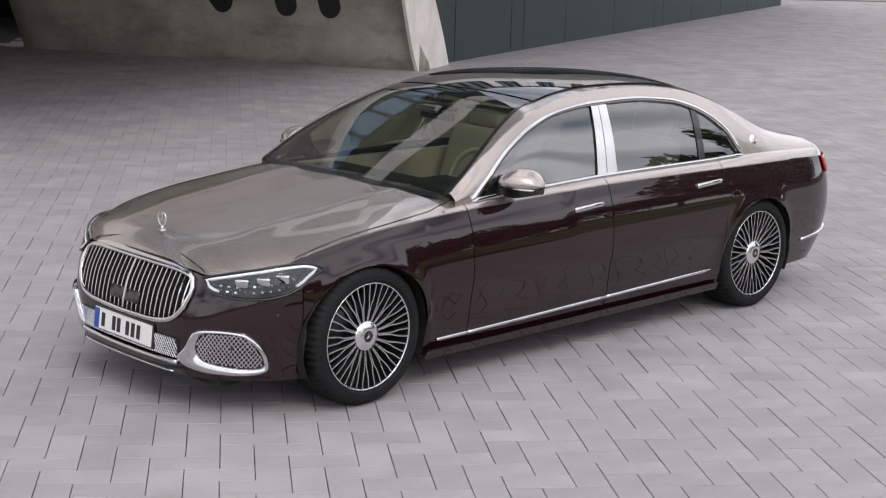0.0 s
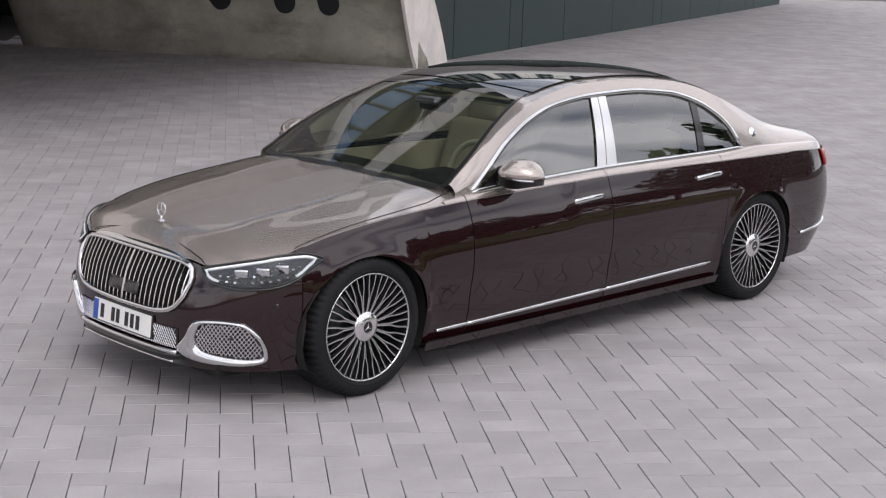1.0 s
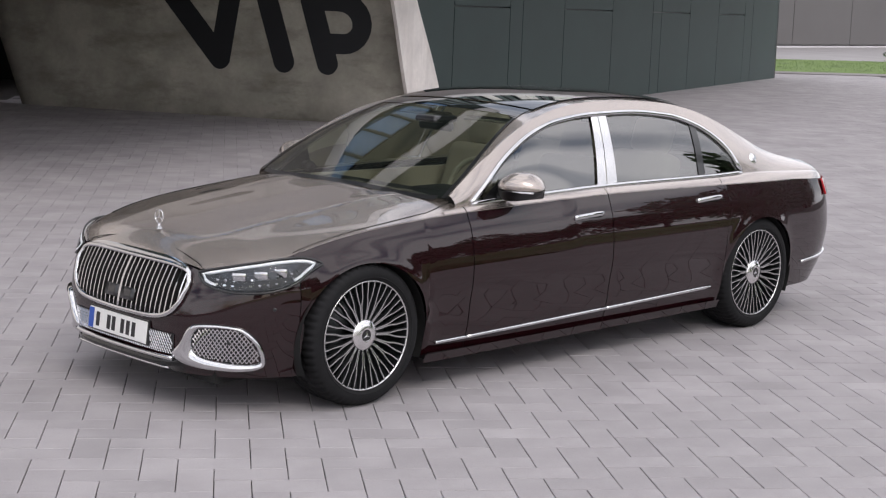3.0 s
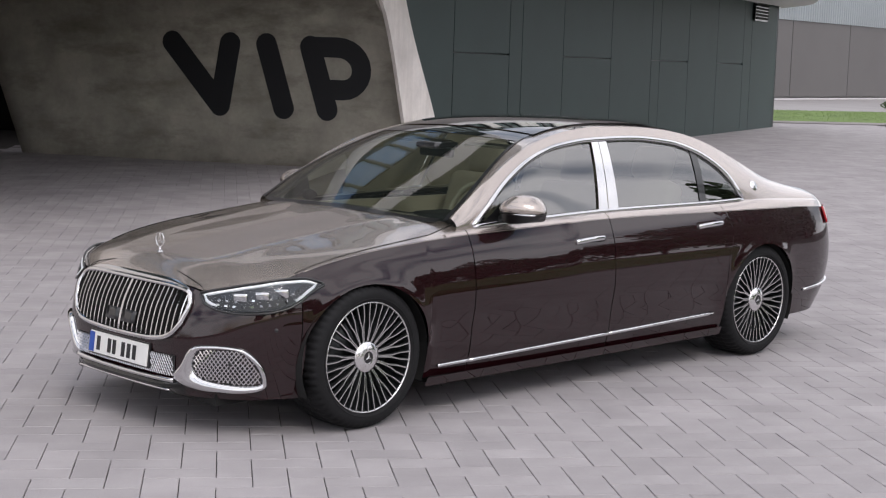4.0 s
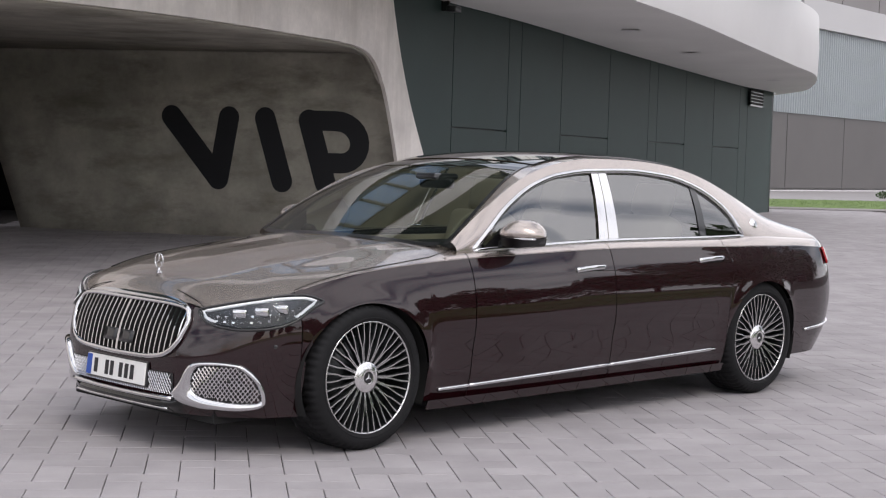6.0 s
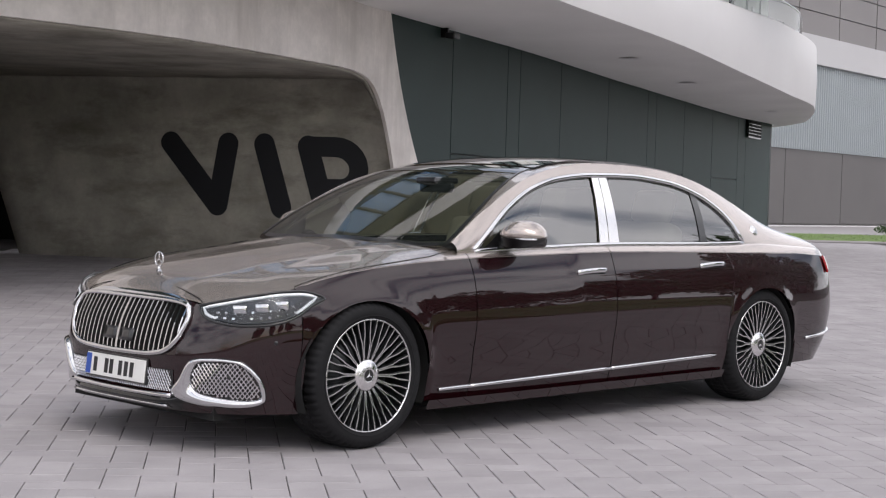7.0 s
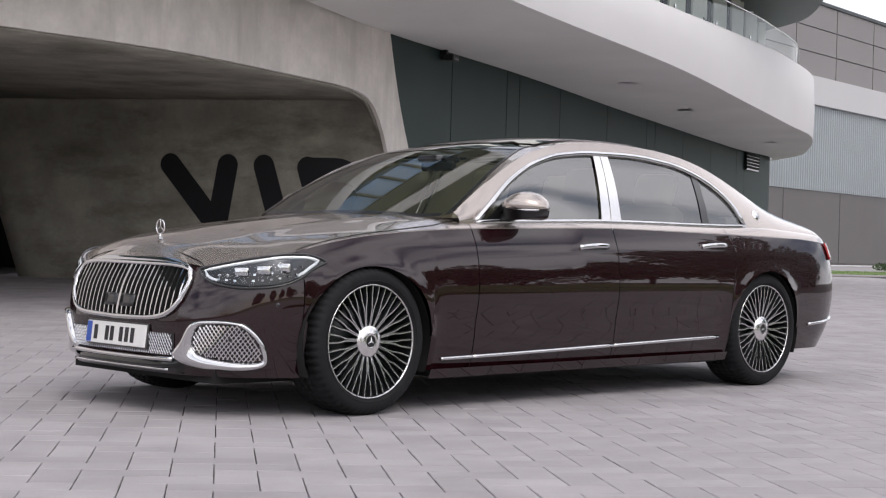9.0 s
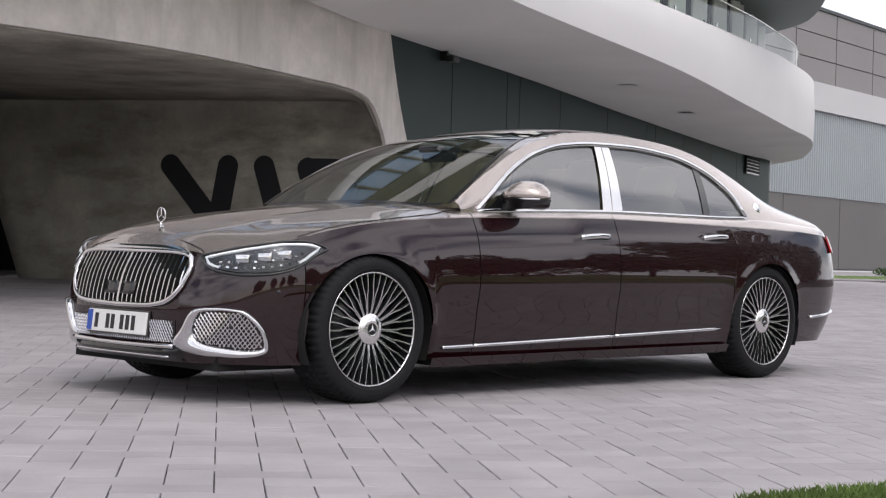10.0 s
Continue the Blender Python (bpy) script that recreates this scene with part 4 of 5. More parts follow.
    rows = [[(x, -(0.925 - 0.02 * t), 0.212 + 0.006 * x - 0.05 * t) for t in lin(0, 1, 3)] for x in lin(0.405, 2.99, 20)]
    both_sides("sill", flip(grid(rows)), MAROON, car)
    for x, z in [(1.66, 0.868), (2.82, 0.893)]:
        line = [(x + 0.125 * c, -(side_y(x, z) + 0.006 + 0.014 * math.cos(c * math.pi / 2)), z + 0.006 * c - 0.006 * c * c) for c in lin(-1, 1, 13)]
        both_sides("door_handle", tube(line, 0.016, 8, flat=0.6), CHROME, car, "chrome door handle")
        line = [(x + 0.10 * c + 0.01, -(side_y(x, z) + 0.001), z - 0.026 + 0.008 * c) for c in lin(-1, 1, 9)]
        both_sides("handle_recess", tube(line, 0.022, 8, flat=0.35), MATT_BLACK, car)
    # underbody and wheel housings
    part("underbody", *merge(box(-0.72, 3.55, -0.62, 0.62, 0.16, 0.55), box(3.55, 4.3, -0.62, 0.62, 0.26, 0.55), box(0.46, 2.94, -0.88, 0.88, 0.17, 0.30)), MATT_BLACK, car, smooth=False)
    for cx in (0.0, 3.396):
        rows = [[(cx + 0.42 * math.cos(radians(a)), y, 0.365 + 0.39 * math.sin(radians(a))) for y in (-0.90, -0.60)] for a in range(-25, 206, 10)]
        both_sides("wheel_housing", grid(rows), MATT_BLACK, car)
    for x in (0.0, 3.396):
        for side in (-1, 1):
            build_wheel(car, x, side)
    build_mirrors(car)
    disc = moved(lathe([(0.0, 0.0), (0.034, 0.0), (0.037, 0.004)], 24), Matrix.Translation(rail_side(3.46, 1.10, 0.006)) @ Matrix.Rotation(radians(-24), 4, "X"))
    both_sides("pillar_badge", disc, SATIN, car, "small metal badge")
    disc = lathe([(0.0, 0.0), (0.009, 0.0), (0.010, 0.003)], 12)
    for u, z in ((0.88, 0.545), (0.70, 0.375)):
        for s in (1, -1):
            c = front_pt(s * u, z, 0.004)
            part("parking_sensor", *moved(disc, Matrix.Translation(c) @ Matrix.Rotation(radians(-50 * s), 4, "Z")), BLACK, car)
    build_cabin(car)
    return car


def rear_edge(x):
    """Half width of the tail at the height of the paint split."""
    z, best, w = 0.935, 9, 0.0
    t = TAIL(z)
    for k in range(201):
        u = k / 200
        xx = t - BACK_D(u) * (t - 3.81)
        if abs(xx - x) < best:
            best, w = abs(xx - x), WIDE(SPLIT(x)) * BACK_F(u)
    return w


def crown(x):
    """How square the bonnet's cross section is: fuller towards the windscreen."""
    t = min(max((x - 0.1) / 0.5, 0), 1)
    return 2.6 + 4.0 * t * t * (3 - 2 * t)


def bonnet_seam():
    """From the headlamp's tail back to the windscreen's foot."""
    out = []
    for x in lin(-0.40, 0.70, 30):
        t = (x + 0.40) / 1.1
        v = 0.985 - 0.045 * t if t < 0.8 else 0.949 - 0.35 * (t - 0.8)
        ye = side_y(x, SPLIT(x))
        z = SPLIT(x) + (HOOD_MID(x) - SPLIT(x)) * (1 - abs(v) ** crown(x))
        out.append((x, v * ye, z))
    return out


INTAKE_OUTER = [(0.512, 0.449), (0.62, 0.466), (0.722, 0.460), (0.772, 0.440), (0.836, 0.37), (0.865, 0.298), (0.855, 0.253), (0.78, 0.230), (0.65, 0.229), (0.535, 0.237), (0.40, 0.276), (0.455, 0.360)]
INTAKE_INNER = [(0.552, 0.432), (0.62, 0.446), (0.695, 0.446), (0.742, 0.433), (0.808, 0.368), (0.838, 0.298), (0.830, 0.274), (0.765, 0.268), (0.67, 0.276), (0.575, 0.293), (0.532, 0.320), (0.520, 0.368)]
GRILLE_LOW = curve([(0.0, 0.456), (0.215, 0.461), (0.33, 0.474), (0.39, 0.500), (0.425, 0.540), (0.445, 0.580), (0.455, 0.620)])
GRILLE_TOP = curve([(0.0, 0.716), (0.27, 0.715), (0.39, 0.707), (0.43, 0.694), (0.448, 0.675), (0.455, 0.650)])


def grille_low(u):
    return GRILLE_LOW(abs(u))


def grille_top(u):
    return GRILLE_TOP(abs(u))


def closed_line(pts, n):
    """A closed smooth line through control points, resampled to n points."""
    m, out = len(pts), []
    for i in range(n):
        f = i * m / n
        k, t = int(f), f - int(f)
        p = [pts[(k + j - 1) % m] for j in range(4)]
        out.append(tuple(0.5 * (2 * p[1][c] + (p[2][c] - p[0][c]) * t + (2 * p[0][c] - 5 * p[1][c] + 4 * p[2][c] - p[3][c]) * t * t + (3 * p[1][c] - p[0][c] - 3 * p[2][c] + p[3][c]) * t ** 3) for c in (0, 1)))
    return out


def in_loop(loop, u, z):
    inside = False
    for (a, b), (c, d) in zip(loop, loop[1:] + loop[:1]):
        if (b > z) != (d > z) and u < a + (z - b) * (c - a) / (d - b):
            inside = not inside
    return inside


def in_grille(u, z):
    return abs(u) < 0.455 and grille_low(u) < z < grille_top(u)


def in_intake(u, z):
    return in_loop(closed_line(INTAKE_INNER, 36), abs(u), z)


def build_face(car):
    # radiator grille: a dark well behind upright fins, set in a chrome frame
    U = 0.455
    grille = front_patch(-U, U, grille_low, grille_top, 41, 7, -0.045, MATT_BLACK, "grille", car, "upright chrome grille with slim vanes on black")
    loop = [(u, grille_top(u)) for u in lin(-U, U, 49)] + [(U, z) for z in lin(grille_top(U), grille_low(U), 6)[1:-1]] + [(u, grille_low(u)) for u in lin(U, -U, 49)] + [(-U, z) for z in lin(grille_low(U), grille_top(U), 6)[1:-1]]
    well = [[front_pt(u, z, off) for u, z in loop + loop[:1]] for off in (0.006, -0.045)]
    part("well", *flip(grid(well)), MATT_BLACK, grille)
    part("grille_frame", *tube([front_pt(u, z, 0.010) for u, z in loop], 0.0135, 8, closed=True, up=(1, 0, 0)), CHROME, grille, "polished chrome frame")
    for k in range(-12, 13):
        u = 0.0355 * k
        half = 0.0040 if k else 0.008
        zs = lin(grille_low(u) + 0.004, grille_top(u) - 0.004, 10)
        rows = []
        for z in zs:
            mid, front, back = Vector(front_pt(u, z)), Vector(front_pt(u, z, 0.014)), Vector(front_pt(u, z, -0.020))
            across = (Vector(front_pt(u + 0.01, z)) - mid).normalized()
            rows.append([tuple(back - across * half * 0.6), tuple(mid - across * half), tuple(front - across * half), tuple(front + across * half), tuple(mid + across * half), tuple(back + across * half * 0.6)])
        vane = part("vane", *grid(rows), CHROME, grille, smooth=False)
        vane.data.materials.append(MATT_BLACK)
        for i, face in enumerate(vane.data.polygons):
            face.material_index = 0 if i % 5 == 2 else 1
    for u0, u1 in ((-0.115, -0.012), (0.012, 0.115)):
        front_patch(u0, u1, lambda u: 0.505, lambda u: 0.565, 4, 4, 0.016, BLACK, "sensor_cover", grille, thick=0.02)
    front_patch(-0.435, 0.435, lambda u: grille_top(u) + 0.006, lambda u: grille_top(u) + 0.008 + 0.026 * (1 - abs(u / 0.44) ** 4), 41, 5, 0.007, CHROME, "grille_cap", grille, "polished chrome cap over the grille", bulge=0.004)
    # headlamps
    l_top = curve([(0.485, 0.704), (0.60, 0.731), (0.745, 0.761), (0.905, 0.782), (1.03, 0.784), (1.10, 0.770), (1.14, 0.753)])
    l_low = curve([(0.485, 0.697), (0.525, 0.662), (0.56, 0.645), (0.62, 0.630), (0.72, 0.620), (0.82, 0.625), (0.911, 0.643), (0.984, 0.672), (1.068, 0.720), (1.14, 0.749)])
    for s in (1, -1):
        a = (0.485 * s, 1.14 * s)
        L, H = (lambda u: l_low(abs(u))), (lambda u: l_top(abs(u)))
        lamp = front_patch(*a, L, H, 30, 8, 0.003, BLACK, "headlamp", car, "clear headlamp with three projector blocks")
        guide = [front_pt(s * u, l_low(u) + 0.016, 0.003) for u in lin(0.60, 0.535, 6)] + [front_pt(s * u, l_top(u) - 0.015, 0.004) for u in lin(0.515, 1.095, 28)] + [front_pt(s * u, l_low(u) + 0.016, 0.003) for u in lin(1.075, 0.97, 8)] + [front_pt(s * u, l_low(u) + 0.012, 0.005) for u in lin(1.0, 0.58, 20)]
        part("light_guide", *tube(guide[:42], 0.0085, 6), LAMP_WHITE, lamp, "white light guide")
        part("lower_guide", *tube(guide[42:], 0.004, 6), LAMP_INNER, lamp)
        front_patch(0.60 * s, 1.05 * s, (lambda u: l_low(abs(u)) + 0.06), (lambda u: max(l_top(abs(u)) - 0.024, l_low(abs(u)) + 0.061)), 24, 6, 0.004, LAMP_INNER, "reflector", lamp, "silver reflector")
        for u in (0.70, 0.80, 0.90):
            z = (l_low(u) + l_top(u)) / 2 - 0.002
            c = Vector(front_pt(s * u, z + 0.012, -0.004))
            part("projector", *moved(rounded(-0.018, 0.018, -0.036, 0.036, -0.022, 0.022, 0.008), Matrix.Translation(c) @ Matrix.Rotation(radians(35 * s), 4, "Z")), CHROME, lamp)
        rng = random.Random(5)
        for row in range(2):
            for u in lin(0.60, 1.00, 11):
                c = Vector(front_pt(s * u, l_low(u) + (l_top(u) - l_low(u)) * (0.24 + 0.20 * row), 0.002))
                tilt = Matrix.Rotation(radians(35 * s) + rng.uniform(-0.25, 0.25), 4, "Z") @ Matrix.Rotation(rng.uniform(-0.25, 0.25), 4, "Y")
                part("facet", *moved(rounded(-0.004, 0.004, -0.008, 0.008, -0.006, 0.006, 0.002, 1), Matrix.Translation(c) @ tilt), CHROME, lamp, smooth=False)
        rim = [front_pt(s * u, l_top(u), 0.006) for u in lin(0.487, 1.138, 30)] + [front_pt(s * u, l_low(u), 0.006) for u in lin(1.136, 0.487, 30)]
        part("rim", *tube(rim, 0.006, 6, closed=True, up=(1, 0, 0)), BLACK, lamp)
        front_patch(*a, L, H, 30, 10, 0.009 if s > 0 else 0.006, LAMP_GLASS, "lens", lamp, "clear lens", bulge=0.008).visible_shadow = False
    # lower intakes: a broad chrome surround that runs inwards to the blade, with a mesh of crossing wires
    outer, inner = closed_line(INTAKE_OUTER, 72), closed_line(INTAKE_INNER, 72)
    for s in (1, -1):
        rows = [[front_pt(s * (0.66 + (u - 0.66) * t), 0.35 + (z - 0.35) * t, -0.025) for u, z in inner + inner[:1]] for t in (1.0, 0.66, 0.33, 0.01)]
        intake = part("air_intake", *(grid(rows) if s > 0 else flip(grid(rows))), BLACK, car, "chrome-framed lower air intake")
        rows = []
        for t, off in ((0.0, 0.0), (0.10, 0.014), (0.35, 0.024), (0.65, 0.022), (0.9, 0.012), (1.0, -0.004), (1.0, -0.026)):
            rows.append([front_pt(s * (a[0] + (b[0] - a[0]) * t), a[1] + (b[1] - a[1]) * t, off) for a, b in zip(outer + outer[:1], inner + inner[:1])])
        part("intake_frame", *(grid(rows) if s > 0 else flip(grid(rows))), CHROME, intake, "thick chrome frame")
        wires = []
        for k in range(-8, 26):
            for lean in (1, -1):
                pts = []
                for j in range(22):
                    t = j / 21
                    z = 0.262 + 0.188 * t
                    u = 0.49 + 0.0195 * k + lean * 0.13 * (t - 0.5)
                    if in_loop(inner, u, z):
                        pts.append(front_pt(s * u, z, -0.002))
                if len(pts) > 1:
                    wires.append(tube(pts, 0.0034, 4, up=(1, 0, 0)))
        part("mesh", *merge(*wires), CHROME, intake, "fine silver mesh", smooth=False)
    mid_top, mid_low = (lambda u: 0.394), (lambda u: 0.290)
    centre = front_patch(-0.42, 0.42, mid_low, mid_top, 31, 5, 0.003, BLACK, "lower_grille", car, "silver mesh lower grille")
    wires = []
    for k in range(-24, 25):
        for lean in (1, -1):
            pts = [front_pt(0.018 * k + lean * 0.06 * (t - 0.5), 0.292 + 0.10 * t, 0.009) for t in lin(0, 1, 5) if abs(0.018 * k + lean * 0.06 * (t - 0.5)) < 0.415]
            if len(pts) > 1:
                wires.append(tube(pts, 0.0026, 4, up=(1, 0, 0)))
    part("mesh", *merge(*wires), CHROME, centre, "fine silver mesh", smooth=False)
    blade = [front_pt(u, 0.276 - 0.006 * math.cos(u * 3.6), 0.020) for u in lin(-0.42, 0.42, 41)]
    part("chrome_blade", *tube(blade, 0.012, 8, up=(1, 0, 0)), CHROME, car, "chrome blade under the plate")
    rows = [[front_pt(u, z, off * (1 - abs(u / 0.47) ** 6)) for z, off in ((0.272, 0.004), (0.262, 0.030), (0.246, 0.042), (0.238, 0.040), (0.226, 0.020), (0.200, 0.006))] for u in lin(-0.47, 0.47, 49)]
    part("front_lip", *flip(grid(rows)), ROOF_GLASS, car, "gloss black front lip")
    lip = [front_pt(u, 0.231, 0.034) for u in lin(-0.40, 0.40, 41)]
    part("lip_strip", *tube(lip, 0.0065, 8, up=(1, 0, 0)), CHROME, car)
    # number plate with plain bars
    plate = part("number_plate", *moved(rounded(-0.006, 0.006, -0.26, 0.26, -0.055, 0.055, 0.004, 2), Matrix.Translation((-0.872, 0, 0.368)) @ Matrix.Rotation(radians(6), 4, "Y")), PLATE_WHITE, car, "white number plate with a blue end band", smooth=False)
    m = Matrix.Translation((-0.8795, 0, 0.368)) @ Matrix.Rotation(radians(6), 4, "Y")
    part("plate_holder", *moved(rounded(-0.004, 0.02, -0.268, 0.268, -0.063, 0.063, 0.004, 2), Matrix.Translation((-0.867, 0, 0.368)) @ Matrix.Rotation(radians(6), 4, "Y")), BLACK, plate, smooth=False)
    part("blue_band", *moved(box(-0.001, 0.003, 0.215, 0.257, -0.051, 0.051), m), PLATE_BLUE, plate, smooth=False)
    for y0, y1 in [(0.160, 0.190), (0.060, 0.090), (0.015, 0.045), (-0.065, -0.035), (-0.115, -0.085), (-0.165, -0.135)]:
        part("bar", *moved(box(-0.001, 0.003, y0, y1, -0.036, 0.036), m), INK, plate, smooth=False)
    # upright ornament on the bonnet
    foot = HOOD_MID(-0.63) + 0.006
    ring = [(-0.63, 0.036 * math.sin(radians(a)), foot + 0.062 + 0.036 * math.cos(radians(a))) for a in range(0, 360, 12)]
    ornament = part("bonnet_ornament", *tube(ring, 0.0035, 6, closed=True, up=(1, 0, 0)), CHROME, car, "chrome ring ornament")
    part("foot", *merge(*[tube([(-0.63, 0, foot - 0.006), (-0.63, 0, foot + 0.028)], 0.006, 8, up=(1, 0, 0)), moved(lathe([(0, -0.012), (0.012, -0.008), (0.018, 0.0)], 16), Matrix.Translation((-0.63, 0, foot)) @ Matrix.Rotation(radians(-90), 4, "X"))]), CHROME, ornament)
    spokes = [tube([(-0.63, 0, foot + 0.062), (-0.63, 0.036 * math.sin(radians(a)), foot + 0.062 + 0.036 * math.cos(radians(a)))], 0.0028, 5, up=(1, 0, 0)) for a in (0, 120, 240)]
    part("arm", *merge(*spokes), CHROME, ornament)


def build_mirrors(car):
    for s in (-1, 1):
        rows = []
        for k in range(17):
            t = k / 16
            w = max(math.sin(math.pi * (0.05 + 0.95 * t)), 0.0) ** 0.55
            ring = []
            for j in range(21):
                a = 2 * math.pi * j / 20
                ring.append((1.09 + (0.150 - 0.045 * t) * w * math.cos(a) - 0.05 + 0.02 * t, s * (0.850 + 0.250 * t), 1.062 + 0.010 * math.sin(math.pi * t) + 0.078 * w * math.sin(a) * (1.0 if math.sin(a) > 0 else 0.62)))
            rows.append(ring)
        v, f = grid(rows)
        mirror = part("door_mirror", v, f, BEIGE, car, "champagne mirror housing on a black foot")
        part("mirror_base", *grid([[(p[0], p[1], 1.030 - 0.03 * math.sin(math.pi * min(k / 16, 1)) - 0.004 + (0.0 if p[2] > 1.03 else 0)) if p[2] < 1.055 else (p[0], p[1], 1.048) for p in r] for k, r in enumerate(rows)]), BLACK, mirror, "black lower shell")
        part("mirror_foot", *tube([(1.02, s * 0.80, 0.995), (1.03, s * 0.84, 1.01), (1.05, s * 0.89, 1.025), (1.07, s * 0.94, 1.03)], 0.030, 8, flat=1.5), BLACK, mirror)
        strip = [(1.09 - 0.12 * math.sin(math.pi * (0.1 + 0.8 * t)) ** 0.6 - 0.02, s * (0.87 + 0.225 * t), 1.047) for t in lin(0.02, 0.98, 14)]
        part("indicator", *tube(strip, 0.006, 6), CHROME, mirror)
        tri = [rail_side(0.86, 0.985, 0.004), rail_side(1.03, 0.99, 0.004), rail_side(1.04, 1.10, 0.004)]
        tri = [(p[0], -s * p[1], p[2]) for p in tri]
        part("mirror_sail", tri, [(0, 1, 2)] if s < 0 else [(2, 1, 0)], BLACK, mirror, smooth=False)


def build_seat(name, x, y, car):
    seat = part(name, *rounded(x - 0.25, x + 0.28, y - 0.25, y + 0.25, 0.36, 0.62, 0.07), CREAM, car, "cream leather seat")
    m = Matrix.Translation((x + 0.25, y, 0.58)) @ Matrix.Rotation(radians(18), 4, "Y")
    part("backrest", *moved(rounded(-0.09, 0.09, -0.25, 0.25, 0.0, 0.58, 0.07), m), CREAM, seat)
    part("headrest", *moved(rounded(-0.05, 0.06, -0.15, 0.15, 0.58, 0.80, 0.05), m), CREAM, seat)


def build_cabin(car):
    part("cabin_floor", *box(0.45, 3.3, -0.78, 0.78, 0.30, 0.36), DASH, car, smooth=False)
    part("dashboard", *merge(rounded(0.62, 1.22, -0.78, 0.78, 0.55, 0.955, 0.06), rounded(0.9, 1.2, -0.55, -0.20, 0.90, 1.00, 0.04)), DASH, car, "dark dashboard with cream lower half")
    part("dashboard_trim", *rounded(1.18, 1.245, -0.76, 0.76, 0.60, 0.80, 0.03), CREAM, car)
    part("bulkhead", *box(3.15, 3.20, -0.72, 0.72, 0.36, 1.02), DASH, car, smooth=False)
    part("parcel_shelf", *box(3.1, 3.85, -0.66, 0.66, 0.98, 1.02), DASH, car, smooth=False)
    part("console", *rounded(1.2, 2.9, -0.14, 0.14, 0.36, 0.70, 0.05), CREAM, car)
    for y in (-0.40, 0.40):
        build_seat("front_seat", 1.72, y, car)
        build_seat("rear_seat", 2.42, y, car)
    both_sides("door_lining", box(0.9, 3.0, -0.80, -0.76, 0.40, 0.96), CREAM, car, smooth=False)
    ring = [(1.25 + 0.05 * math.cos(radians(a)), -0.38 + 0.185 * math.sin(radians(a)), 0.97 + 0.178 * math.cos(radians(a))) for a in range(0, 360, 10)]
    wheel = part("steering_wheel", *tube(ring, 0.018, 8, closed=True, up=(1, 0, 0)), CREAM, car, "cream steering wheel")
    part("boss", *rounded(1.19, 1.28, -0.45, -0.31, 0.91, 1.03, 0.03), CREAM, wheel)
    part("spoke", *tube([(1.25, -0.55, 0.97), (1.25, -0.21, 0.97)], 0.016, 8), CREAM, wheel)
    mirror = part("interior_mirror", *rounded(1.30, 1.34, -0.14, 0.14, 1.285, 1.345, 0.02), BLACK, car)
    part("sensor_box", *rounded(1.22, 1.42, -0.09, 0.09, 1.335, 1.375, 0.02), BLACK, mirror)
    both_sides("sun_visor", rounded(1.42, 1.58, -0.50, -0.12, 1.355, 1.372, 0.008, 1), CREAM, car)


build_car()


# ---- lawns, hedge and trees ----
def build_lawn(name, corners, z, label, blades, low, high, density_to):
    a, b, c, d = [Vector(p) for p in corners]
    lawn = thing(name, label, "lawn", kind="stuff")
    rows = [[tuple(a.lerp(b, s).lerp(d.lerp(c, s), t) + Vector((0, 0, z))) for t in lin(0, 1, 8)] for s in lin(0, 1, 24)]
    part("turf", *flip(grid(rows)), GRASS, lawn)
    rng = random.Random(7)
    verts, faces = [], []
    for k in range(blades):
        s, t = rng.random(), rng.random() ** density_to
        p = a.lerp(b, s).lerp(d.lerp(c, s), t) + Vector((0, 0, z))
        h, ang, w = rng.uniform(low, high), rng.uniform(0, 6.28), rng.uniform(0.15, 0.3) * low
        dx, dy = math.cos(ang), math.sin(ang)
        bend = rng.uniform(0.1, 0.6) * h
        n = len(verts)
        verts += [(p.x - dy * w, p.y + dx * w, p.z), (p.x + dy * w, p.y - dx * w, p.z), (p.x + dx * bend * 0.4, p.y + dy * bend * 0.4, p.z + h * 0.7), (p.x + dx * bend, p.y + dy * bend, p.z + h)]
        faces += [(n, n + 1, n + 2), (n, n + 2, n + 3)]
    part("blades", verts, faces, GRASS, lawn, smooth=False)


def build_tree(at, height, seed):
    rng = random.Random(seed)
    tree = thing("tree", "broad green deciduous tree beside the lawn", "tree", at, group="trees along the lawn")
    shapes = [tube([(0, 0, -0.1), (0.05, 0, height * 0.2), (0.0, 0.08, height * 0.4), (0.1, 0.0, height * 0.75)], 0.22, 8)]
    for k in range(6):
        a, z = rng.uniform(0, 6.28), height * rng.uniform(0.25, 0.5)
        r = height * 0.28
        shapes.append(tube([(0, 0, z), (r * 0.5 * math.cos(a), r * 0.5 * math.sin(a), z + height * 0.1), (r * math.cos(a), r * math.sin(a), z + height * 0.25)], 0.08, 6))
    part("trunk", *merge(*shapes), BARK, tree)
    part("crown", *leaf_cloud((0, 0, height * 0.48), (height * 0.42, height * 0.42, height * 0.48), 7000, height * 0.026, rng, 16), LEAF, tree, smooth=False)
    return tree


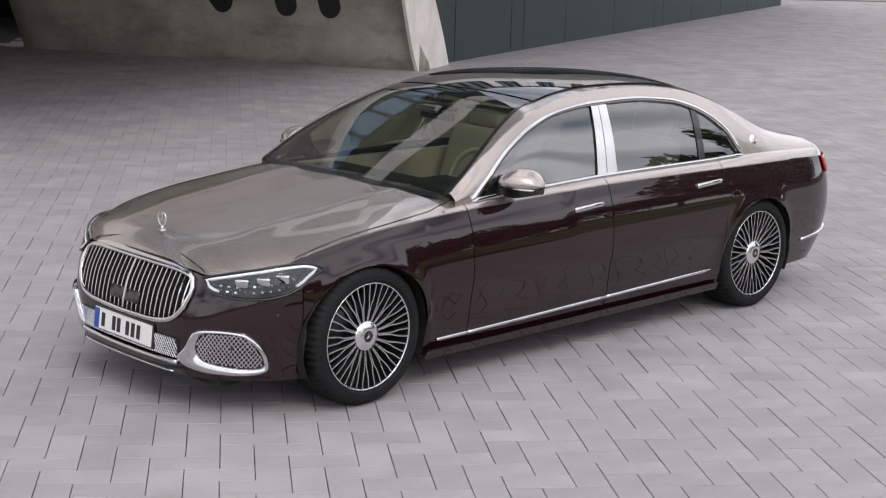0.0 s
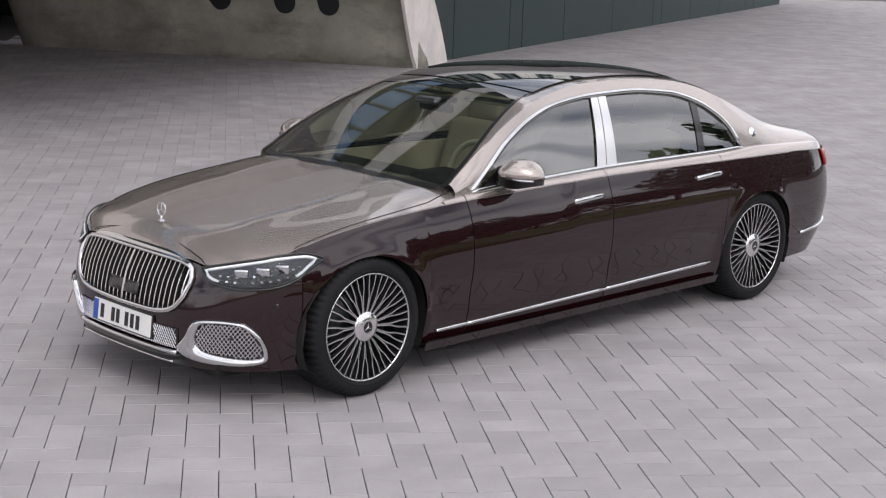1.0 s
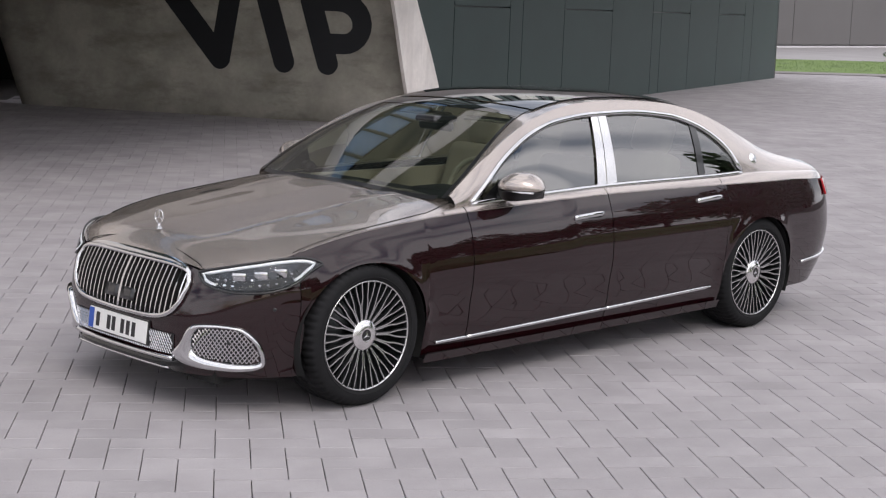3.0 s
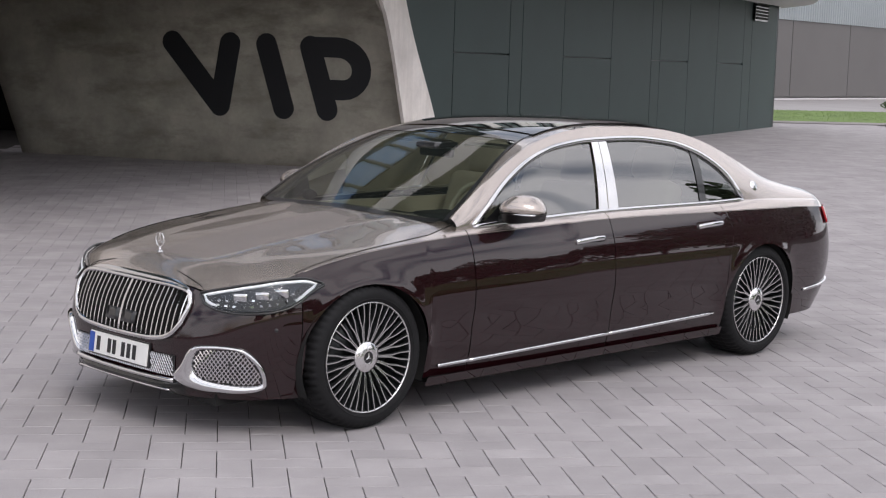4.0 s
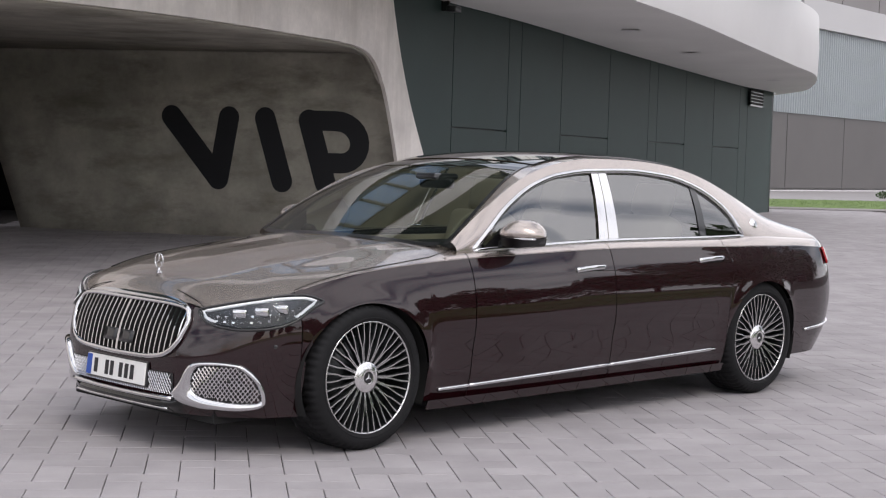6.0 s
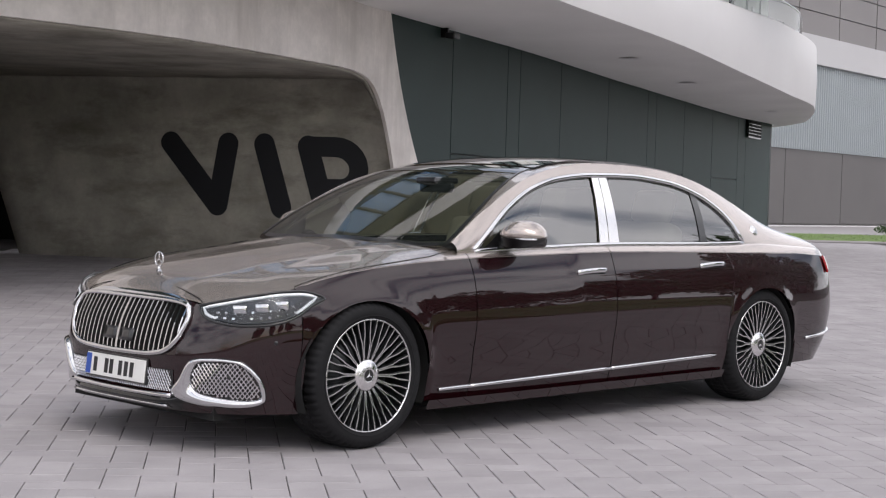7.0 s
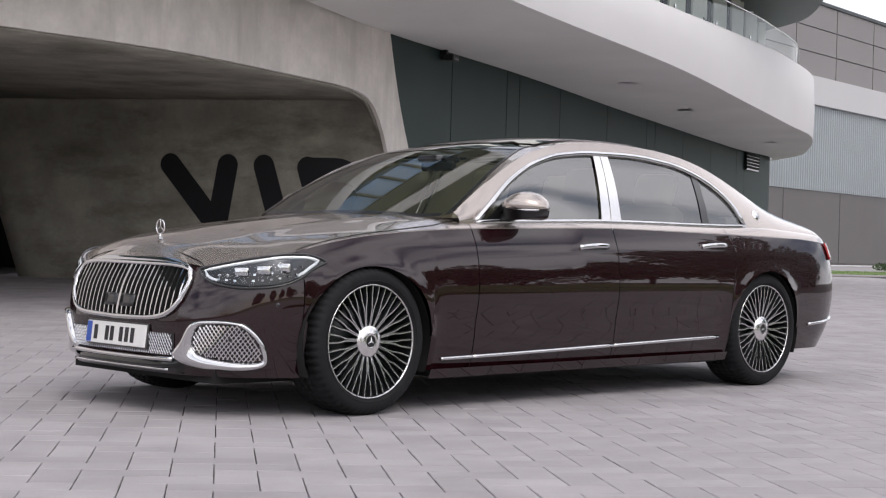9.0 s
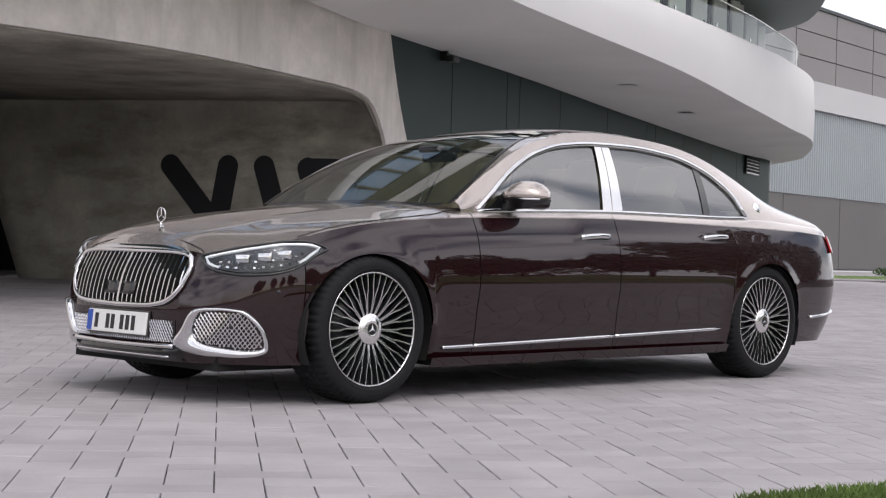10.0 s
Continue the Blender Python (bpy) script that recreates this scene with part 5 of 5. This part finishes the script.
def build_green():
    # strip of lawn that the camera stands over, seen at the foot of the picture
    build_lawn("near_lawn", [(-1.1, -3.82, 0), (6.5, -5.50, 0), (6.5, -8.0, 0), (-0.8, -4.5, 0)], 0.006, "short green lawn at the edge of the pavers", 40000, 0.018, 0.045, 2.0)
    build_lawn("side_lawn", [(-0.9, -4.4, 0), (40, -13.0, 0), (40, -16.2, 0), (3.9, -16.2, 0)], 0.0, "wide green lawn beside the forecourt", 20000, 0.03, 0.06, 1.0)
    build_lawn("far_lawn", [site(9.0, 50.2), site(50, 62), site(50, 80), site(9.0, 64)], 0.15, "green lawn in front of the hall", 14000, 0.03, 0.07, 1.0)
    kerb = [site(8.8, 49.9, 0.16), site(20, 52.5, 0.16), site(50, 61.5, 0.16)]
    tagged(part("kerb", *tube(kerb, 0.06, 6), PATH_GREY, smooth=False), "grey concrete kerb along the lawn", "kerb", kind="structure")
    v = [site(8.0, 63.9, 0.13), site(50, 79.9, 0.13), site(80, 165, 0.13), site(8.0, 80, 0.13)]
    tagged(part("path", v, [(0, 1, 2, 3)], PATH_GREY, smooth=False), "grey paved path along the hall", "path", kind="structure")
    rng = random.Random(3)
    hedge = thing("hedge", "low clipped green shrub in front of the hall", "shrub", site(22.0, 75.0, 0.13))
    part("foliage", *leaf_cloud((0, 0, 0.30), (1.3, 0.9, 0.36), 1500, 0.07, rng), LEAF, hedge, smooth=False)
    part("stem", *merge(*[tube([(0.3 * k - 0.6, 0, -0.02), (0.3 * k - 0.6, 0.1, 0.3)], 0.03, 5) for k in range(5)]), BARK, hedge)
    # trees and meadow behind the camera's side, seen in the paint and the windows
    build_lawn("meadow", [(-40, -16, 0), (60, -16, 0), (90, -70, 0), (-70, -70, 0)], 0.02, "wide meadow beside the forecourt", 3000, 0.1, 0.25, 1.0)
    spots = [(23, -12, 11.2), (28.5, -14.5, 11.6), (33, -16, 9.6), (39, -15, 11.2), (46, -19, 11.2), (15, -26, 7), (20, -27, 8), (9, -30, 7), (9, -40, 9), (14, -38, 11), (19, -42, 10), (25, -37, 12), (31, -40, 9), (36, -39, 12), (43, -41, 11), (50, -38, 12), (2, -46, 8), (-5, -48, 9), (-13, -47, 8), (-22, -44, 9), (58, -36, 12), (-32, -40, 10)]
    for k, (x, y, h) in enumerate(spots):
        build_tree((x, y, 0), h, 20 + k)


# ---- the pavers, laid in a right-angled herringbone ----
def build_pavers():
    a, turn = 0.15833, radians(53.5)
    u, v = Vector((math.cos(turn), math.sin(turn))), Vector((math.sin(turn), -math.cos(turn)))
    origin = Vector((-0.8486, -0.8082)) - v * a - u * (4 * a)
    h = 0.010
    rng = random.Random(11)

    def block(w, l, gap, ch):
        x0, x1, y0, y1 = gap, w - gap, gap, l - gap
        vs = [(x0, y0, -h), (x1, y0, -h), (x1, y1, -h), (x0, y1, -h), (x0, y0, -ch), (x1, y0, -ch), (x1, y1, -ch), (x0, y1, -ch), (x0 + ch, y0 + ch, 0), (x1 - ch, y0 + ch, 0), (x1 - ch, y1 - ch, 0), (x0 + ch, y1 - ch, 0)]
        fs = [(8, 9, 10, 11)]
        for o in (0, 4):
            fs += [(o + i, o + (i + 1) % 4, o + 4 + (i + 1) % 4, o + 4 + i) for i in range(4)]
        return vs, fs
    kinds = [block(a, 2 * a, 0.0023, 0.0025), block(2 * a, a, 0.0015, 0.0020)]
    worn = [block(a, 2 * a, 0.0012, 0.0018), block(2 * a, a, 0.0010, 0.0018)]
    pavement = thing("pavement", "forecourt of grey concrete pavers in herringbone", "pavement", kind="structure")
    meshes = []
    frame2 = Matrix(((v.x, u.x, 0), (v.y, u.y, 0), (0, 0, 1)))
    flip_needed = frame2.determinant() < 0
    for vs, fs in kinds:
        me = bpy.data.meshes.new("paver")
        me.from_pydata([tuple(frame2 @ Vector(p)) for p in vs], [], [tuple(reversed(f)) if flip_needed else f for f in fs])
        me.materials.append(PAVER)
        meshes.append(me)
    verts, faces = [], []
    singles = 0
    for i in range(-130, 260):
        for j in range(-120, 330):
            k = (i + j) % 4
            if k not in (0, 2):
                continue
            kind = 1 if k == 0 else 0
            p = origin + v * (i * a) + u * (j * a)
            lat, dep = (p - EYE).dot(RIGHT), (p - EYE).dot(AHEAD)
            if dep < -7 or dep > 52 or lat < -10 or lat > 14:
                continue
            if dep > 24 and lat < -7.5 or dep > 27 and lat < (dep - 27) * 0.42:
                continue
            if p.y < -3.92 - 0.221 * (p.x + 1.1) and p.x > -1.1 - 0.4 * (p.y + 3.74) and p.y > -40:
                continue
            z = ground_z(p.x, p.y) + rng.uniform(-0.0012, 0.0012)
            if -0.9 < p.x < 1.6 and -3.4 < p.y < -1.75 and singles < 300:
                ob = new("paver", meshes[kind])
                ob.parent = pavement
                ob.location = (p.x, p.y, z)
                singles += 1
                continue
            n = len(verts)
            vs, fs = (kinds if dep < 11.5 else worn)[kind]
            dz = (ground_z(p.x + 0.1, p.y) - ground_z(p.x, p.y)) * 10, (ground_z(p.x, p.y + 0.1) - ground_z(p.x, p.y)) * 10
            for q in vs:
                w = v * q[0] + u * q[1]
                verts.append((p.x + w.x, p.y + w.y, z + q[2] + dz[0] * w.x + dz[1] * w.y))
            use = fs if 0 < dep < 20 else fs[:1] + fs[5:]
            faces += [tuple(n + e for e in (reversed(f) if flip_needed else f)) for f in use]
    rest = part("paver_field", verts, faces, PAVER, pavement, smooth=False)
    tagged(rest, kind="stuff")


build_green()
build_pavers()
